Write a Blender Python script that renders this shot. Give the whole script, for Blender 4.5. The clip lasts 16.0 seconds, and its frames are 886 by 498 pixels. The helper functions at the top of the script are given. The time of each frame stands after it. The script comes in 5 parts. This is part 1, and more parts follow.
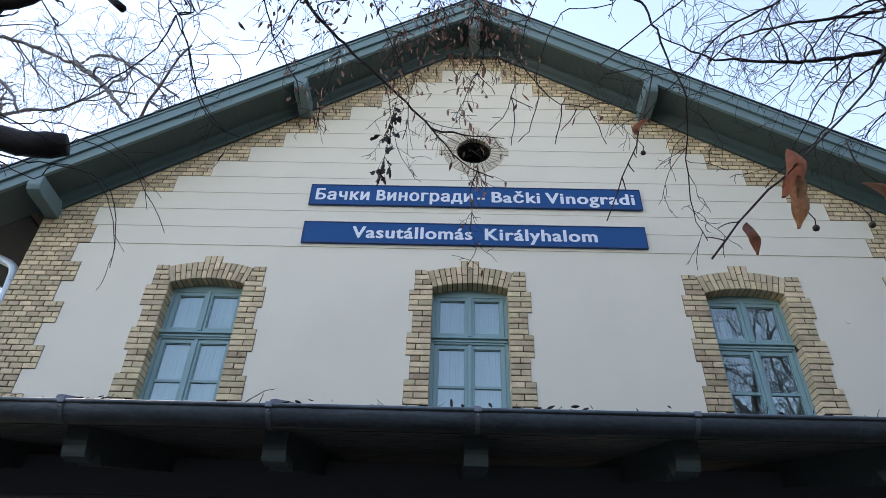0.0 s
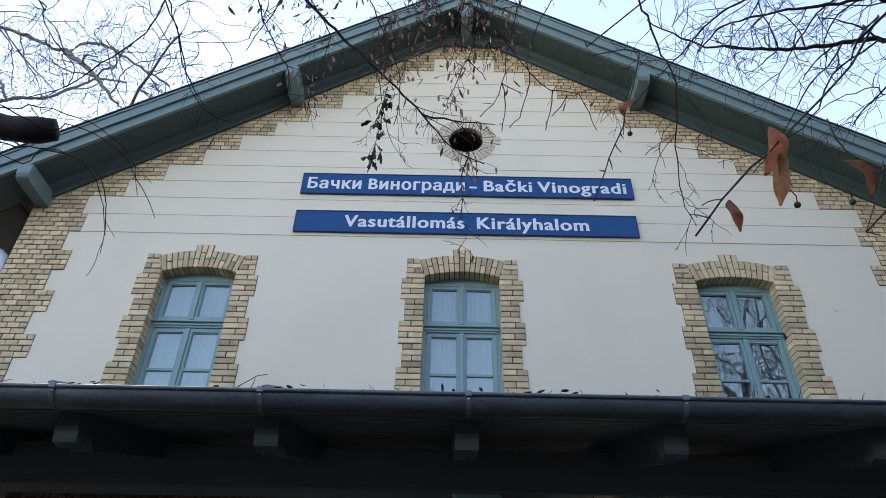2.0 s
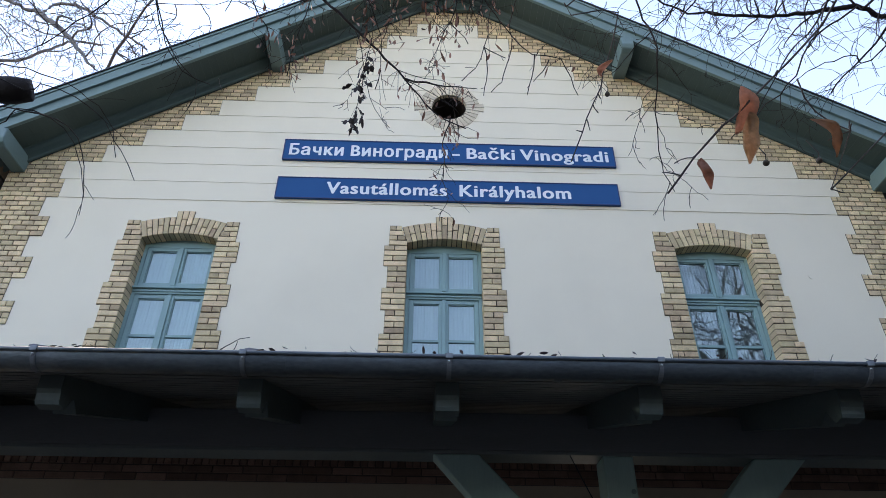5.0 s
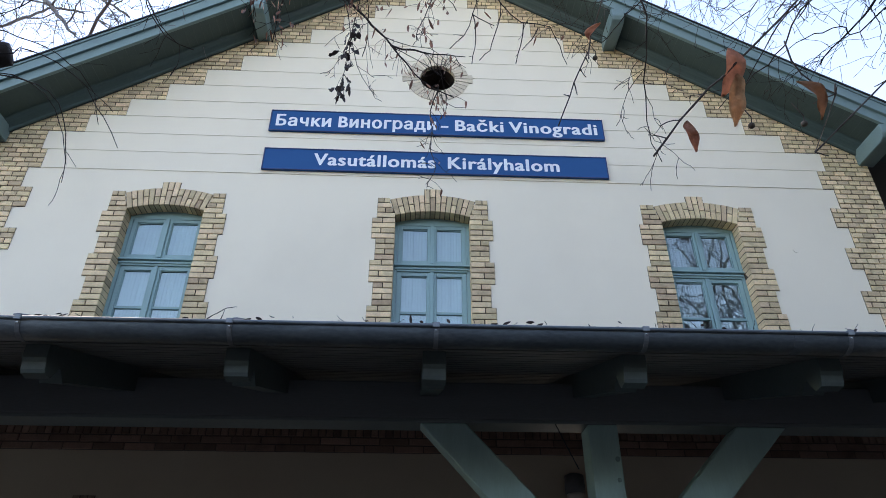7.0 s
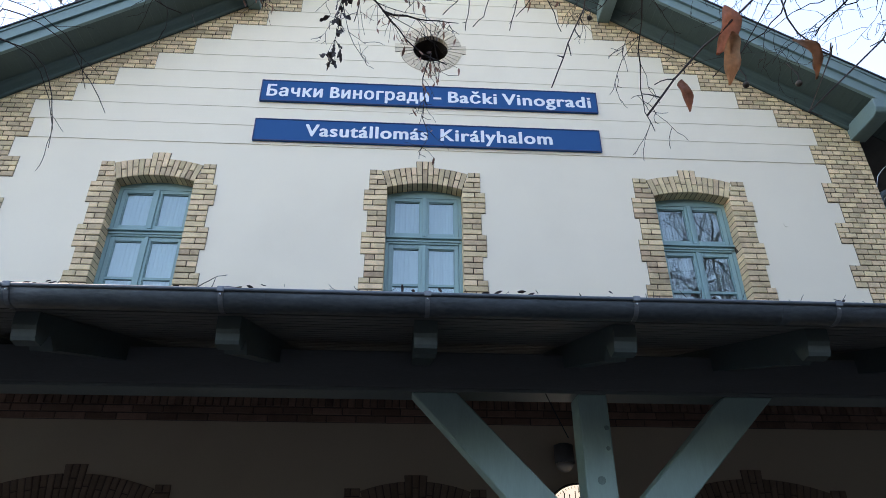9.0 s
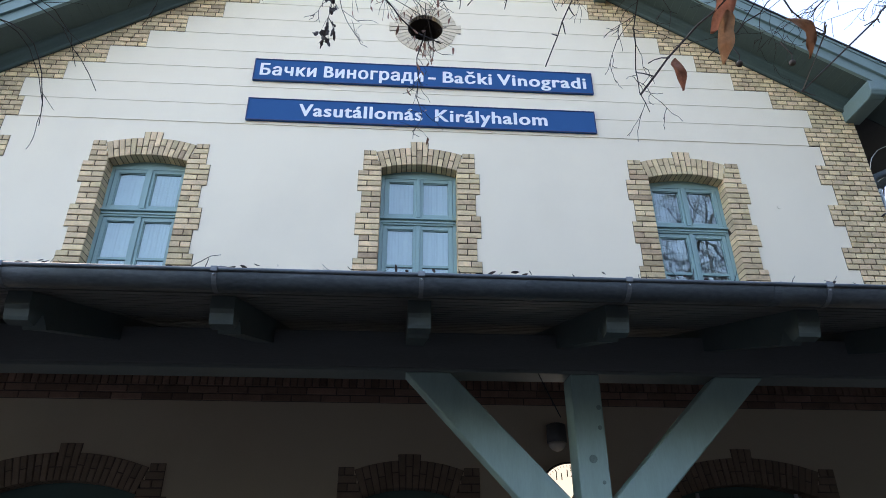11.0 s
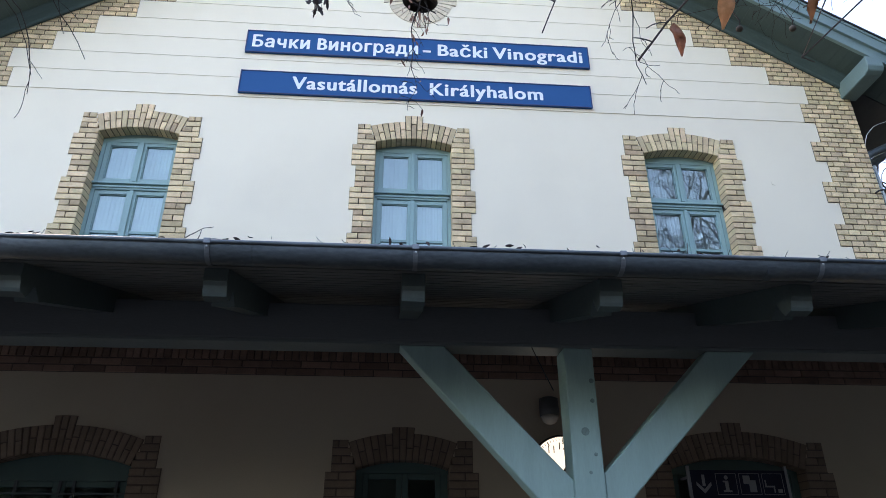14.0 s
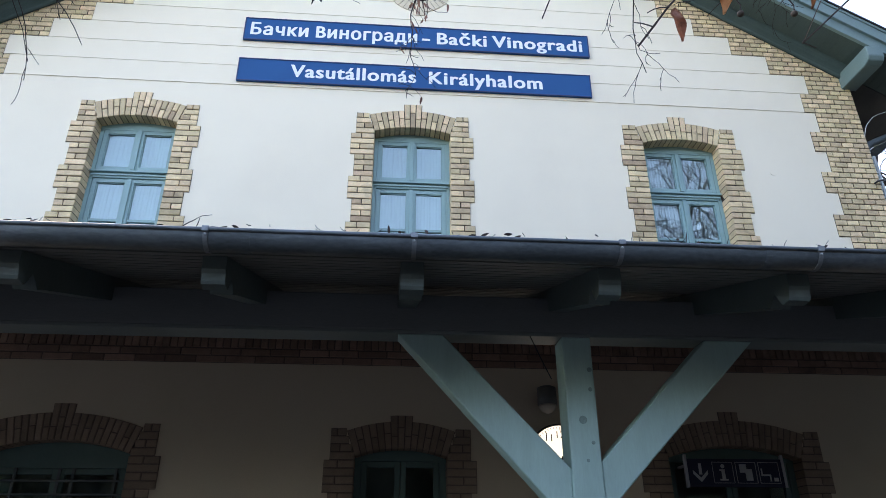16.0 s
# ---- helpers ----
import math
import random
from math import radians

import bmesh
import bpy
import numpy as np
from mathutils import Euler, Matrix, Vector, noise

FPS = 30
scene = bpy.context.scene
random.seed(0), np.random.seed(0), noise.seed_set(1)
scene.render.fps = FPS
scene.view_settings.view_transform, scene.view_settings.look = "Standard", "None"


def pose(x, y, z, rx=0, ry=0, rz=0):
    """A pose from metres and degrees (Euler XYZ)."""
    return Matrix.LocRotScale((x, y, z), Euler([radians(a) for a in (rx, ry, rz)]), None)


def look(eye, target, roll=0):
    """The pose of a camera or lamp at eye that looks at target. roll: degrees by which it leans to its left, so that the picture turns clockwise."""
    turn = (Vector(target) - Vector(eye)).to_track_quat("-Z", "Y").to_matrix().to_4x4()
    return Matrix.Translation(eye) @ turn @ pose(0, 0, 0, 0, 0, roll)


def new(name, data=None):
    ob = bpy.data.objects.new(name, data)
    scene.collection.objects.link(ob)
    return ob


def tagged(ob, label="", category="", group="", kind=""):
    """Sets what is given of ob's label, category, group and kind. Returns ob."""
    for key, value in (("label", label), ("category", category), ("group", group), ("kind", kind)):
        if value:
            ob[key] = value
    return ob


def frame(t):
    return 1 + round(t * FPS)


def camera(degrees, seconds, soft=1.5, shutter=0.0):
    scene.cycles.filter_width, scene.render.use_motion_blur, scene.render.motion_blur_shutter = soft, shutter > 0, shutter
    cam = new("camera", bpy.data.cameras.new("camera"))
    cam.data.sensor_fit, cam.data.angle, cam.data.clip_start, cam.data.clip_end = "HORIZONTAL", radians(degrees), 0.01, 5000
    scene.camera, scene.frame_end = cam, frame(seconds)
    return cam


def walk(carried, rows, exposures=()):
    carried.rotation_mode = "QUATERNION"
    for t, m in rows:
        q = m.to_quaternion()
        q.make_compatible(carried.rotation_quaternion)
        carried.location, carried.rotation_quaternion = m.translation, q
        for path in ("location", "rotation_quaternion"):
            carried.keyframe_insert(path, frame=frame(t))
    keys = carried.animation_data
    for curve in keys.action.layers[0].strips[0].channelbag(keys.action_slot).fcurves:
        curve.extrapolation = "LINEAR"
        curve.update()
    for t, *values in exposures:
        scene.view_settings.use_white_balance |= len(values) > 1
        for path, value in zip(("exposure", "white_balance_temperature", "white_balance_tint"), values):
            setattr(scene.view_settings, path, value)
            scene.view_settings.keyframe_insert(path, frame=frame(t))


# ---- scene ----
cam = camera(67.0, 16.0, soft=0.7)

PATH = [
    (0, (-0.22, -6.953, 1.571), (-0.252, -5.361, 2.781), 1.8),
    (0.5, (-0.215, -6.956, 1.564), (-0.242, -5.362, 2.771), 1.7),
    (1, (-0.216, -6.956, 1.557), (-0.237, -5.359, 2.76), 1.6),
    (1.5, (-0.213, -6.95, 1.552), (-0.229, -5.348, 2.749), 1.4),
    (2, (-0.21, -6.949, 1.544), (-0.22, -5.34, 2.732), 1.3),
    (2.5, (-0.205, -6.952, 1.537), (-0.208, -5.336, 2.715), 1.2),
    (3, (-0.206, -6.952, 1.532), (-0.2, -5.328, 2.699), 1.1),
    (3.5, (-0.204, -6.946, 1.53), (-0.19, -5.315, 2.686), 0.9),
    (4, (-0.203, -6.955, 1.524), (-0.181, -5.314, 2.667), 0.8),
    (6.5, (-0.195, -6.946, 1.496), (-0.124, -5.255, 2.562), 0.0),
    (7, (-0.194, -6.94, 1.493), (-0.116, -5.239, 2.542), -0.0),
    (7.5, (-0.193, -6.93, 1.492), (-0.108, -5.219, 2.525), -0.1),
    (8, (-0.192, -6.933, 1.479), (-0.101, -5.213, 2.495), -0.1),
    (8.5, (-0.19, -6.929, 1.475), (-0.093, -5.199, 2.473), -0.1),
    (9, (-0.191, -6.92, 1.472), (-0.088, -5.182, 2.456), -0.1),
    (11.5, (-0.187, -6.919, 1.464), (-0.063, -5.15, 2.389), -0.2),
    (12, (-0.188, -6.915, 1.46), (-0.061, -5.141, 2.375), -0.2),
    (12.5, (-0.186, -6.912, 1.457), (-0.055, -5.133, 2.361), -0.2),
    (13, (-0.185, -6.904, 1.459), (-0.051, -5.119, 2.351), -0.2),
    (13.5, (-0.186, -6.901, 1.457), (-0.048, -5.111, 2.338), -0.2),
    (14, (-0.186, -6.903, 1.457), (-0.046, -5.109, 2.329), -0.2),
    (14.5, (-0.188, -6.902, 1.454), (-0.045, -5.104, 2.319), -0.1),
    (15, (-0.188, -6.904, 1.454), (-0.045, -5.103, 2.311), -0.1),
    (15.5, (-0.185, -6.901, 1.452), (-0.042, -5.097, 2.303), -0.1),
    (16, (-0.186, -6.898, 1.451), (-0.041, -5.091, 2.296), -0.1),
]
walk(cam, [(t, look(eye, target, roll)) for t, eye, target, roll in PATH],
     exposures=[(0, 2.53, 8000, 20), (4, 2.67, 8000, 20), (9, 2.89, 7950, 20), (16, 3.24, 7950, 20)])

# ---- light ----
SUN_DIR = Vector((-0.50, 0.50, 0.707)).normalized()
world = bpy.data.worlds.new("sky")
scene.world = world
world.use_nodes = True
wn, wl = world.node_tree.nodes, world.node_tree.links
sky = wn.new("ShaderNodeTexSky")
sky.sky_type = "NISHITA"
sky.sun_disc = False
sky.sun_elevation = math.asin(SUN_DIR.z)
sky.sun_rotation = math.atan2(SUN_DIR.x, SUN_DIR.y)
sky.altitude, sky.air_density, sky.dust_density, sky.ozone_density = 100, 1.0, 0.0, 1.0
wl.new(sky.outputs[0], wn["Background"].inputs[0])
wn["Background"].inputs[1].default_value = 0.10

sun_data = bpy.data.lights.new("sun", "SUN")
sun_data.energy, sun_data.angle, sun_data.color = 0.4, radians(6.0), (1.0, 0.94, 0.85)
sun = new("sun", sun_data)
sun.matrix_world = look(SUN_DIR * 60, (0, 0, 0))


# ---- materials ----
def mat(name, base, rough=0.6, metal=0.0, vary=0.15, scale=6.0, bump=0.15, fine=60.0, island=0.0, stain=None, stain_amount=0.0, stretch=(1, 1, 1), obj_vary=0.0, hue=0.0):
    """A surface with colour variation at two scales, optional stains, fine relief and per-object variation."""
    m = bpy.data.materials.new(name)
    m.use_nodes = True
    n, l = m.node_tree.nodes, m.node_tree.links
    b = n["Principled BSDF"]
    b.inputs["Roughness"].default_value, b.inputs["Metallic"].default_value = rough, metal
    co = n.new("ShaderNodeTexCoord")
    mp = n.new("ShaderNodeMapping")
    mp.inputs["Scale"].default_value = stretch
    geo = n.new("ShaderNodeNewGeometry")
    l.new(geo.outputs["Position"], mp.inputs[0])
    big = n.new("ShaderNodeTexNoise")
    big.inputs["Scale"].default_value, big.inputs["Detail"].default_value = scale, 6
    small = n.new("ShaderNodeTexNoise")
    small.inputs["Scale"].default_value, small.inputs["Detail"].default_value = fine, 5
    l.new(mp.outputs[0], big.inputs["Vector"]), l.new(mp.outputs[0], small.inputs["Vector"])
    add = n.new("ShaderNodeMath")
    add.operation = "ADD"
    l.new(big.outputs[0], add.inputs[0]), l.new(small.outputs[0], add.inputs[1])
    sub = n.new("ShaderNodeMath")
    sub.operation, sub.inputs[1].default_value = "MULTIPLY_ADD", vary * 2
    sub.inputs[2].default_value = 1 - vary * 2
    l.new(add.outputs[0], sub.inputs[0])
    value = sub.outputs[0]
    info = n.new("ShaderNodeObjectInfo")
    if obj_vary:
        mr = n.new("ShaderNodeMapRange")
        mr.inputs[3].default_value, mr.inputs[4].default_value = 1 - obj_vary, 1 + obj_vary * 0.6
        l.new(info.outputs["Random"], mr.inputs[0])
        mul = n.new("ShaderNodeMath")
        mul.operation = "MULTIPLY"
        l.new(value, mul.inputs[0]), l.new(mr.outputs[0], mul.inputs[1])
        value = mul.outputs[0]
    if island:
        mr = n.new("ShaderNodeMapRange")
        mr.inputs[3].default_value, mr.inputs[4].default_value = 1 - island, 1 + island
        l.new(geo.outputs["Random Per Island"], mr.inputs[0])
        mul = n.new("ShaderNodeMath")
        mul.operation = "MULTIPLY"
        l.new(value, mul.inputs[0]), l.new(mr.outputs[0], mul.inputs[1])
        value = mul.outputs[0]
    hsv = n.new("ShaderNodeHueSaturation")
    hsv.inputs["Color"].default_value = (*base, 1)
    l.new(value, hsv.inputs["Value"])
    if hue:
        wn1 = n.new("ShaderNodeTexWhiteNoise")
        wn1.noise_dimensions = "1D"
        l.new(info.outputs["Random"], wn1.inputs["W"])
        mr = n.new("ShaderNodeMapRange")
        mr.inputs[3].default_value, mr.inputs[4].default_value = 0.5 - hue, 0.5 + hue
        l.new(wn1.outputs[0], mr.inputs[0]), l.new(mr.outputs[0], hsv.inputs["Hue"])
    col = hsv.outputs[0]
    if stain:
        st = n.new("ShaderNodeTexNoise")
        st.inputs["Scale"].default_value, st.inputs["Detail"].default_value, st.inputs["Roughness"].default_value = scale * 0.55, 8, 0.65
        l.new(mp.outputs[0], st.inputs["Vector"])
        ramp = n.new("ShaderNodeMapRange")
        ramp.inputs[1].default_value, ramp.inputs[2].default_value, ramp.inputs[4].default_value = 0.5, 0.72, stain_amount
        l.new(st.outputs[0], ramp.inputs[0])
        mix = n.new("ShaderNodeMix")
        mix.data_type = "RGBA"
        mix.inputs[7].default_value = (*stain, 1)
        l.new(ramp.outputs[0], mix.inputs[0]), l.new(col, mix.inputs[6])
        col = mix.outputs[2]
    l.new(col, b.inputs["Base Color"])
    if bump:
        bp = n.new("ShaderNodeBump")
        bp.inputs["Strength"].default_value, bp.inputs["Distance"].default_value = bump, 0.01
        l.new(add.outputs[0], bp.inputs["Height"]), l.new(bp.outputs[0], b.inputs["Normal"])
    return m


def glass_mat(name, ior):
    m = bpy.data.materials.new(name)
    m.use_nodes = True
    n, l = m.node_tree.nodes, m.node_tree.links
    n.remove(n["Principled BSDF"])
    fr, tr, gl, mx = n.new("ShaderNodeFresnel"), n.new("ShaderNodeBsdfTransparent"), n.new("ShaderNodeBsdfGlossy"), n.new("ShaderNodeMixShader")
    fr.inputs[0].default_value = ior
    tr.inputs[0].default_value = (0.86, 0.97, 0.96, 1)
    gl.inputs["Color"].default_value = (0.80, 0.97, 0.96, 1)
    gl.inputs["Roughness"].default_value = 0.0
    noise_n, bp = n.new("ShaderNodeTexNoise"), n.new("ShaderNodeBump")
    noise_n.inputs["Scale"].default_value = 2.5
    bp.inputs["Strength"].default_value, bp.inputs["Distance"].default_value = 0.05, 0.02
    geo = n.new("ShaderNodeNewGeometry")
    l.new(geo.outputs["Position"], noise_n.inputs["Vector"]), l.new(noise_n.outputs[0], bp.inputs["Height"]), l.new(bp.outputs[0], gl.inputs["Normal"])
    l.new(fr.outputs[0], mx.inputs[0]), l.new(tr.outputs[0], mx.inputs[1]), l.new(gl.outputs[0], mx.inputs[2])
    l.new(mx.outputs[0], n["Material Output"].inputs[0])
    return m


def glow_mat(name, colour, strength):
    m = bpy.data.materials.new(name)
    m.use_nodes = True
    b = m.node_tree.nodes["Principled BSDF"]
    b.inputs["Base Color"].default_value = (*colour, 1)
    b.inputs["Emission Color"].default_value, b.inputs["Emission Strength"].default_value = (*colour, 1), strength
    return m


STUCCO = mat("stucco", (0.92, 0.812, 0.64), 0.85, vary=0.05, scale=0.7, bump=0.10, fine=90, stain=(0.78, 0.685, 0.54), stain_amount=0.4)
BRICK = mat("yellow_brick", (0.80, 0.60, 0.365), 0.8, vary=0.27, scale=9, bump=0.45, fine=70, obj_vary=0.28, hue=0.008, stain=(0.27, 0.19, 0.12), stain_amount=0.4)
BRICK_STAINED = mat("stained_brick", (0.64, 0.465, 0.285), 0.85, vary=0.3, scale=14, bump=0.45, fine=70, obj_vary=0.3, hue=0.01, stain=(0.22, 0.15, 0.105), stain_amount=0.65)
# Doorway brick, browner and darker than above: canopy shade is in the colour.
BRICK_SHADED = mat("shaded_brown_brick", (0.30, 0.21, 0.155), 0.85, vary=0.2, scale=9, bump=0.4, fine=70, obj_vary=0.2, stain=(0.16, 0.10, 0.07), stain_amount=0.4)
PLASTER_LOWER = mat("ochre_plaster", (0.62, 0.50, 0.37), 0.9, vary=0.08, scale=0.8, bump=0.12, fine=80, stain=(0.50, 0.39, 0.28), stain_amount=0.5)
# Boards and beam darker than the posts: canopy shade is in these colours.
SHADED_BOARD = mat("shaded_canopy_boards", (0.175, 0.173, 0.160), 0.6, vary=0.2, scale=2.5, bump=0.1, fine=40, stretch=(0.5, 3, 3), stain=(0.24, 0.225, 0.205), stain_amount=0.4)
SHADED_BEAM = mat("shaded_canopy_beam", (0.165, 0.18, 0.18), 0.55, vary=0.15, scale=3, bump=0.1, fine=40, stretch=(0.5, 3, 3), stain=(0.20, 0.21, 0.21), stain_amount=0.35)
LIT_STRIP = mat("lit_strip_paint", (0.19, 0.22, 0.21), 0.5, vary=0.12, scale=3, bump=0.1, fine=40, stain=(0.11, 0.13, 0.125), stain_amount=0.4)
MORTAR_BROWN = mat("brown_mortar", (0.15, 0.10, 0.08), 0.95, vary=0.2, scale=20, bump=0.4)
BRICK_PALE = mat("pale_brick", (0.78, 0.65, 0.48), 0.8, vary=0.15, scale=9, bump=0.3, fine=70, obj_vary=0.15, stain=(0.40, 0.33, 0.24), stain_amount=0.3)
MORTAR = mat("mortar", (0.055, 0.038, 0.028), 0.95, vary=0.2, scale=20, bump=0.4)
BRICK_RED = mat("red_brown_brick", (0.34, 0.205, 0.155), 0.85, vary=0.22, scale=9, bump=0.35, fine=70, obj_vary=0.35, stain=(0.07, 0.05, 0.04), stain_amount=0.5)
TEAL = mat("teal_paint", (0.075, 0.135, 0.125), 0.5, vary=0.10, scale=3, bump=0.08, fine=40, stain=(0.12, 0.18, 0.17), stain_amount=0.3)
# Roof teal darkened for soffit and frieze, the overhang's shade put into the colour.
SHADED_SOFFIT = mat("shaded_soffit_teal", (0.050, 0.086, 0.082), 0.55, vary=0.14, scale=2.5, bump=0.1, fine=40, stain=(0.075, 0.12, 0.11), stain_amount=0.35)
# Darker than the posts' teal, so the rafters carry the canopy's shade.
SHADED_RAFTER = mat("shaded_rafter_teal", (0.088, 0.118, 0.113), 0.5, vary=0.14, scale=3, bump=0.1, fine=40, stain=(0.14, 0.17, 0.165), stain_amount=0.35)
TEAL_LIGHT = mat("barge_teal_paint", (0.15, 0.235, 0.23), 0.5, vary=0.10, scale=3, bump=0.08, fine=40, stain=(0.24, 0.31, 0.30), stain_amount=0.3)
TEAL_WINDOW = mat("window_teal_paint", (0.235, 0.385, 0.38), 0.42, vary=0.06, scale=4, bump=0.05, fine=50)
TEAL_POST = mat("post_teal_paint", (0.365, 0.535, 0.495), 0.5, vary=0.10, scale=3, bump=0.12, fine=30, stretch=(4, 4, 0.6), stain=(0.26, 0.41, 0.385), stain_amount=0.35)
BLUE = mat("sign_blue", (0.009, 0.092, 0.26), 0.45, vary=0.04, scale=2, bump=0.0)
BLUE.node_tree.nodes["Principled BSDF"].inputs["Specular IOR Level"].default_value = 0.15
WHITE = mat("sign_white", (0.82, 0.85, 0.88), 0.45, vary=0.02, bump=0.0)
SIGN_NAVY = mat("pictogram_navy", (0.007, 0.009, 0.032), 0.75, vary=0.06, bump=0.0)
SIGN_GREY = mat("pictogram_white", (0.36, 0.37, 0.40), 0.6, vary=0.06, bump=0.0)
NAVY_EDGE = mat("sign_edge", (0.012, 0.03, 0.12), 0.4, vary=0.05, bump=0.0)
ZINC = mat("dark_zinc", (0.105, 0.128, 0.142), 0.55, 0.5, vary=0.42, scale=6, bump=0.2, fine=38, stretch=(0.7, 1.6, 1.6), stain=(0.25, 0.28, 0.31), stain_amount=0.7)
STRAP = mat("strap_zinc", (0.20, 0.22, 0.235), 0.45, 0.45, vary=0.25, scale=20, bump=0.1, stain=(0.16, 0.17, 0.17), stain_amount=0.6)
GALV = mat("galvanised_steel", (0.52, 0.57, 0.58), 0.42, 0.35, vary=0.10, scale=12, bump=0.05)
DARK_METAL = mat("dark_metal", (0.05, 0.05, 0.055), 0.5, 0.5, vary=0.15)
SOFFIT_WOOD = mat("brown_soffit", (0.14, 0.10, 0.07), 0.7, vary=0.2, scale=4, bump=0.2, stretch=(1, 6, 1))
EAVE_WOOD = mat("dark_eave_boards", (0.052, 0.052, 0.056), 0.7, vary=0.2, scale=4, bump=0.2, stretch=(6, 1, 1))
KNOT = mat("knot_paint", (0.21, 0.31, 0.29), 0.6, vary=0.25, scale=30, bump=0.3)
ROOF_FELT = mat("roofing_felt", (0.035, 0.034, 0.033), 0.9, vary=0.25, scale=3, bump=0.4, fine=90)
GUARD = mat("guard_zinc", (0.17, 0.17, 0.195), 0.55, 0.3, vary=0.15, scale=12)
ROOF_TILE = mat("roof_tile", (0.20, 0.10, 0.07), 0.8, vary=0.25, scale=5, bump=0.3, island=0.2)
ASPHALT = mat("asphalt", (0.042, 0.035, 0.029), 0.9, vary=0.2, scale=1.5, bump=0.4, fine=60, stain=(0.030, 0.025, 0.020), stain_amount=0.5)
PLASTER_IN = mat("inner_plaster", (0.35, 0.33, 0.30), 0.9, vary=0.05)
# Blue-green tint of these sheets carries the sky reflected in the panes.
LACE = mat("lace", (0.82, 0.94, 0.96), 0.8, vary=0.14, scale=9, bump=0.0, fine=45)
BLIND = mat("pale_blind", (0.80, 0.93, 0.95), 0.7, vary=0.05, scale=2, bump=0.0)
SKY_SHEET = mat("sky_sheet", (0.50, 0.55, 0.56), 0.7, vary=0.1, scale=2, bump=0.0)
BARK = mat("dark_bark", (0.026, 0.018, 0.015), 0.85, vary=0.3, scale=14, bump=0.5, fine=60)
BARK_GREY = mat("grey_bark", (0.15, 0.143, 0.145), 0.85, vary=0.3, scale=10, bump=0.4, fine=50)
LEAF = mat("dry_leaf", (0.47, 0.255, 0.14), 0.6, vary=0.3, scale=30, bump=0.3, fine=120, obj_vary=0.35, hue=0.02, island=0.3)
LEAF_SMALL = mat("small_dry_leaf", (0.26, 0.11, 0.065), 0.6, vary=0.3, scale=30, bump=0.3, fine=120, island=0.4)
LEAF_DARK = mat("withered_leaf", (0.03, 0.016, 0.012), 0.7, vary=0.3, scale=30, bump=0.3, island=0.4)
ln_, ll_ = LEAF.node_tree.nodes, LEAF.node_tree.links
trans, blend = ln_.new("ShaderNodeBsdfTranslucent"), ln_.new("ShaderNodeMixShader")
ll_.new(ln_["Principled BSDF"].inputs["Base Color"].links[0].from_socket, trans.inputs[0])
blend.inputs[0].default_value = 0.4
ll_.new(ln_["Principled BSDF"].outputs[0], blend.inputs[1]), ll_.new(trans.outputs[0], blend.inputs[2]), ll_.new(blend.outputs[0], ln_["Material Output"].inputs[0])
BARK_TWIG = mat("young_bark", (0.075, 0.06, 0.055), 0.8, vary=0.3, scale=60, bump=0.4, fine=200)
SEED = mat("dry_fruit", (0.07, 0.05, 0.035), 0.8, vary=0.2)
GLASS = glass_mat("window_glass", 2.9)
GLASS_LOWER = glass_mat("door_glass", 1.5)
GLASS_CLEAR = glass_mat("clear_window_glass", 2.7)
CLEAR = bpy.data.materials.new("clear_inner_glass")
CLEAR.use_nodes = True
CLEAR.node_tree.nodes.remove(CLEAR.node_tree.nodes["Principled BSDF"])
clear_bsdf = CLEAR.node_tree.nodes.new("ShaderNodeBsdfTransparent")
clear_bsdf.inputs[0].default_value = (0.97, 0.985, 0.985, 1)
CLEAR.node_tree.links.new(clear_bsdf.outputs[0], CLEAR.node_tree.nodes["Material Output"].inputs[0])
CLOCK_FACE = glow_mat("lit_clock_face", (1.0, 0.97, 0.90), 0.13)
BLACK = mat("black_paint", (0.015, 0.015, 0.016), 0.5, vary=0.05, bump=0.0)
GRILLE = mat("grille_paint", (0.07, 0.085, 0.09), 0.5, vary=0.1)
LAMP_GLASS = mat("frosted_glass", (0.45, 0.42, 0.38), 0.3, vary=0.05, bump=0.0)


# ---- building helpers ----
def finish(bm, name, material):
    bmesh.ops.recalc_face_normals(bm, faces=bm.faces)
    me = bpy.data.meshes.new(name)
    bm.to_mesh(me)
    bm.free()
    me.materials.append(material)
    return me


def part(name, bm, material, parent, label=""):
    ob = new(name, bm if isinstance(bm, bpy.types.Mesh) else finish(bm, name, material))
    ob.parent = parent
    return tagged(ob, label)


def thing(name, label, category, at=(0, 0, 0), group="", kind=""):
    ob = new(name)
    ob.location = at
    ob.empty_display_size = 0.1
    return tagged(ob, label, category, group, kind)


def box(bm, x0, x1, y0, y1, z0, z1, bevel=0.0, m=None):
    r = bmesh.ops.create_cube(bm, size=1)
    vs = r["verts"]
    bmesh.ops.scale(bm, vec=(x1 - x0, y1 - y0, z1 - z0), verts=vs)
    bmesh.ops.translate(bm, vec=((x0 + x1) / 2, (y0 + y1) / 2, (z0 + z1) / 2), verts=vs)
    if m is not None:
        bmesh.ops.transform(bm, matrix=m, verts=vs)
    if bevel:
        es = list({e for v in vs for e in v.link_edges})
        bmesh.ops.bevel(bm, geom=es, offset=bevel, segments=2, affect="EDGES", profile=0.6)
    return bm


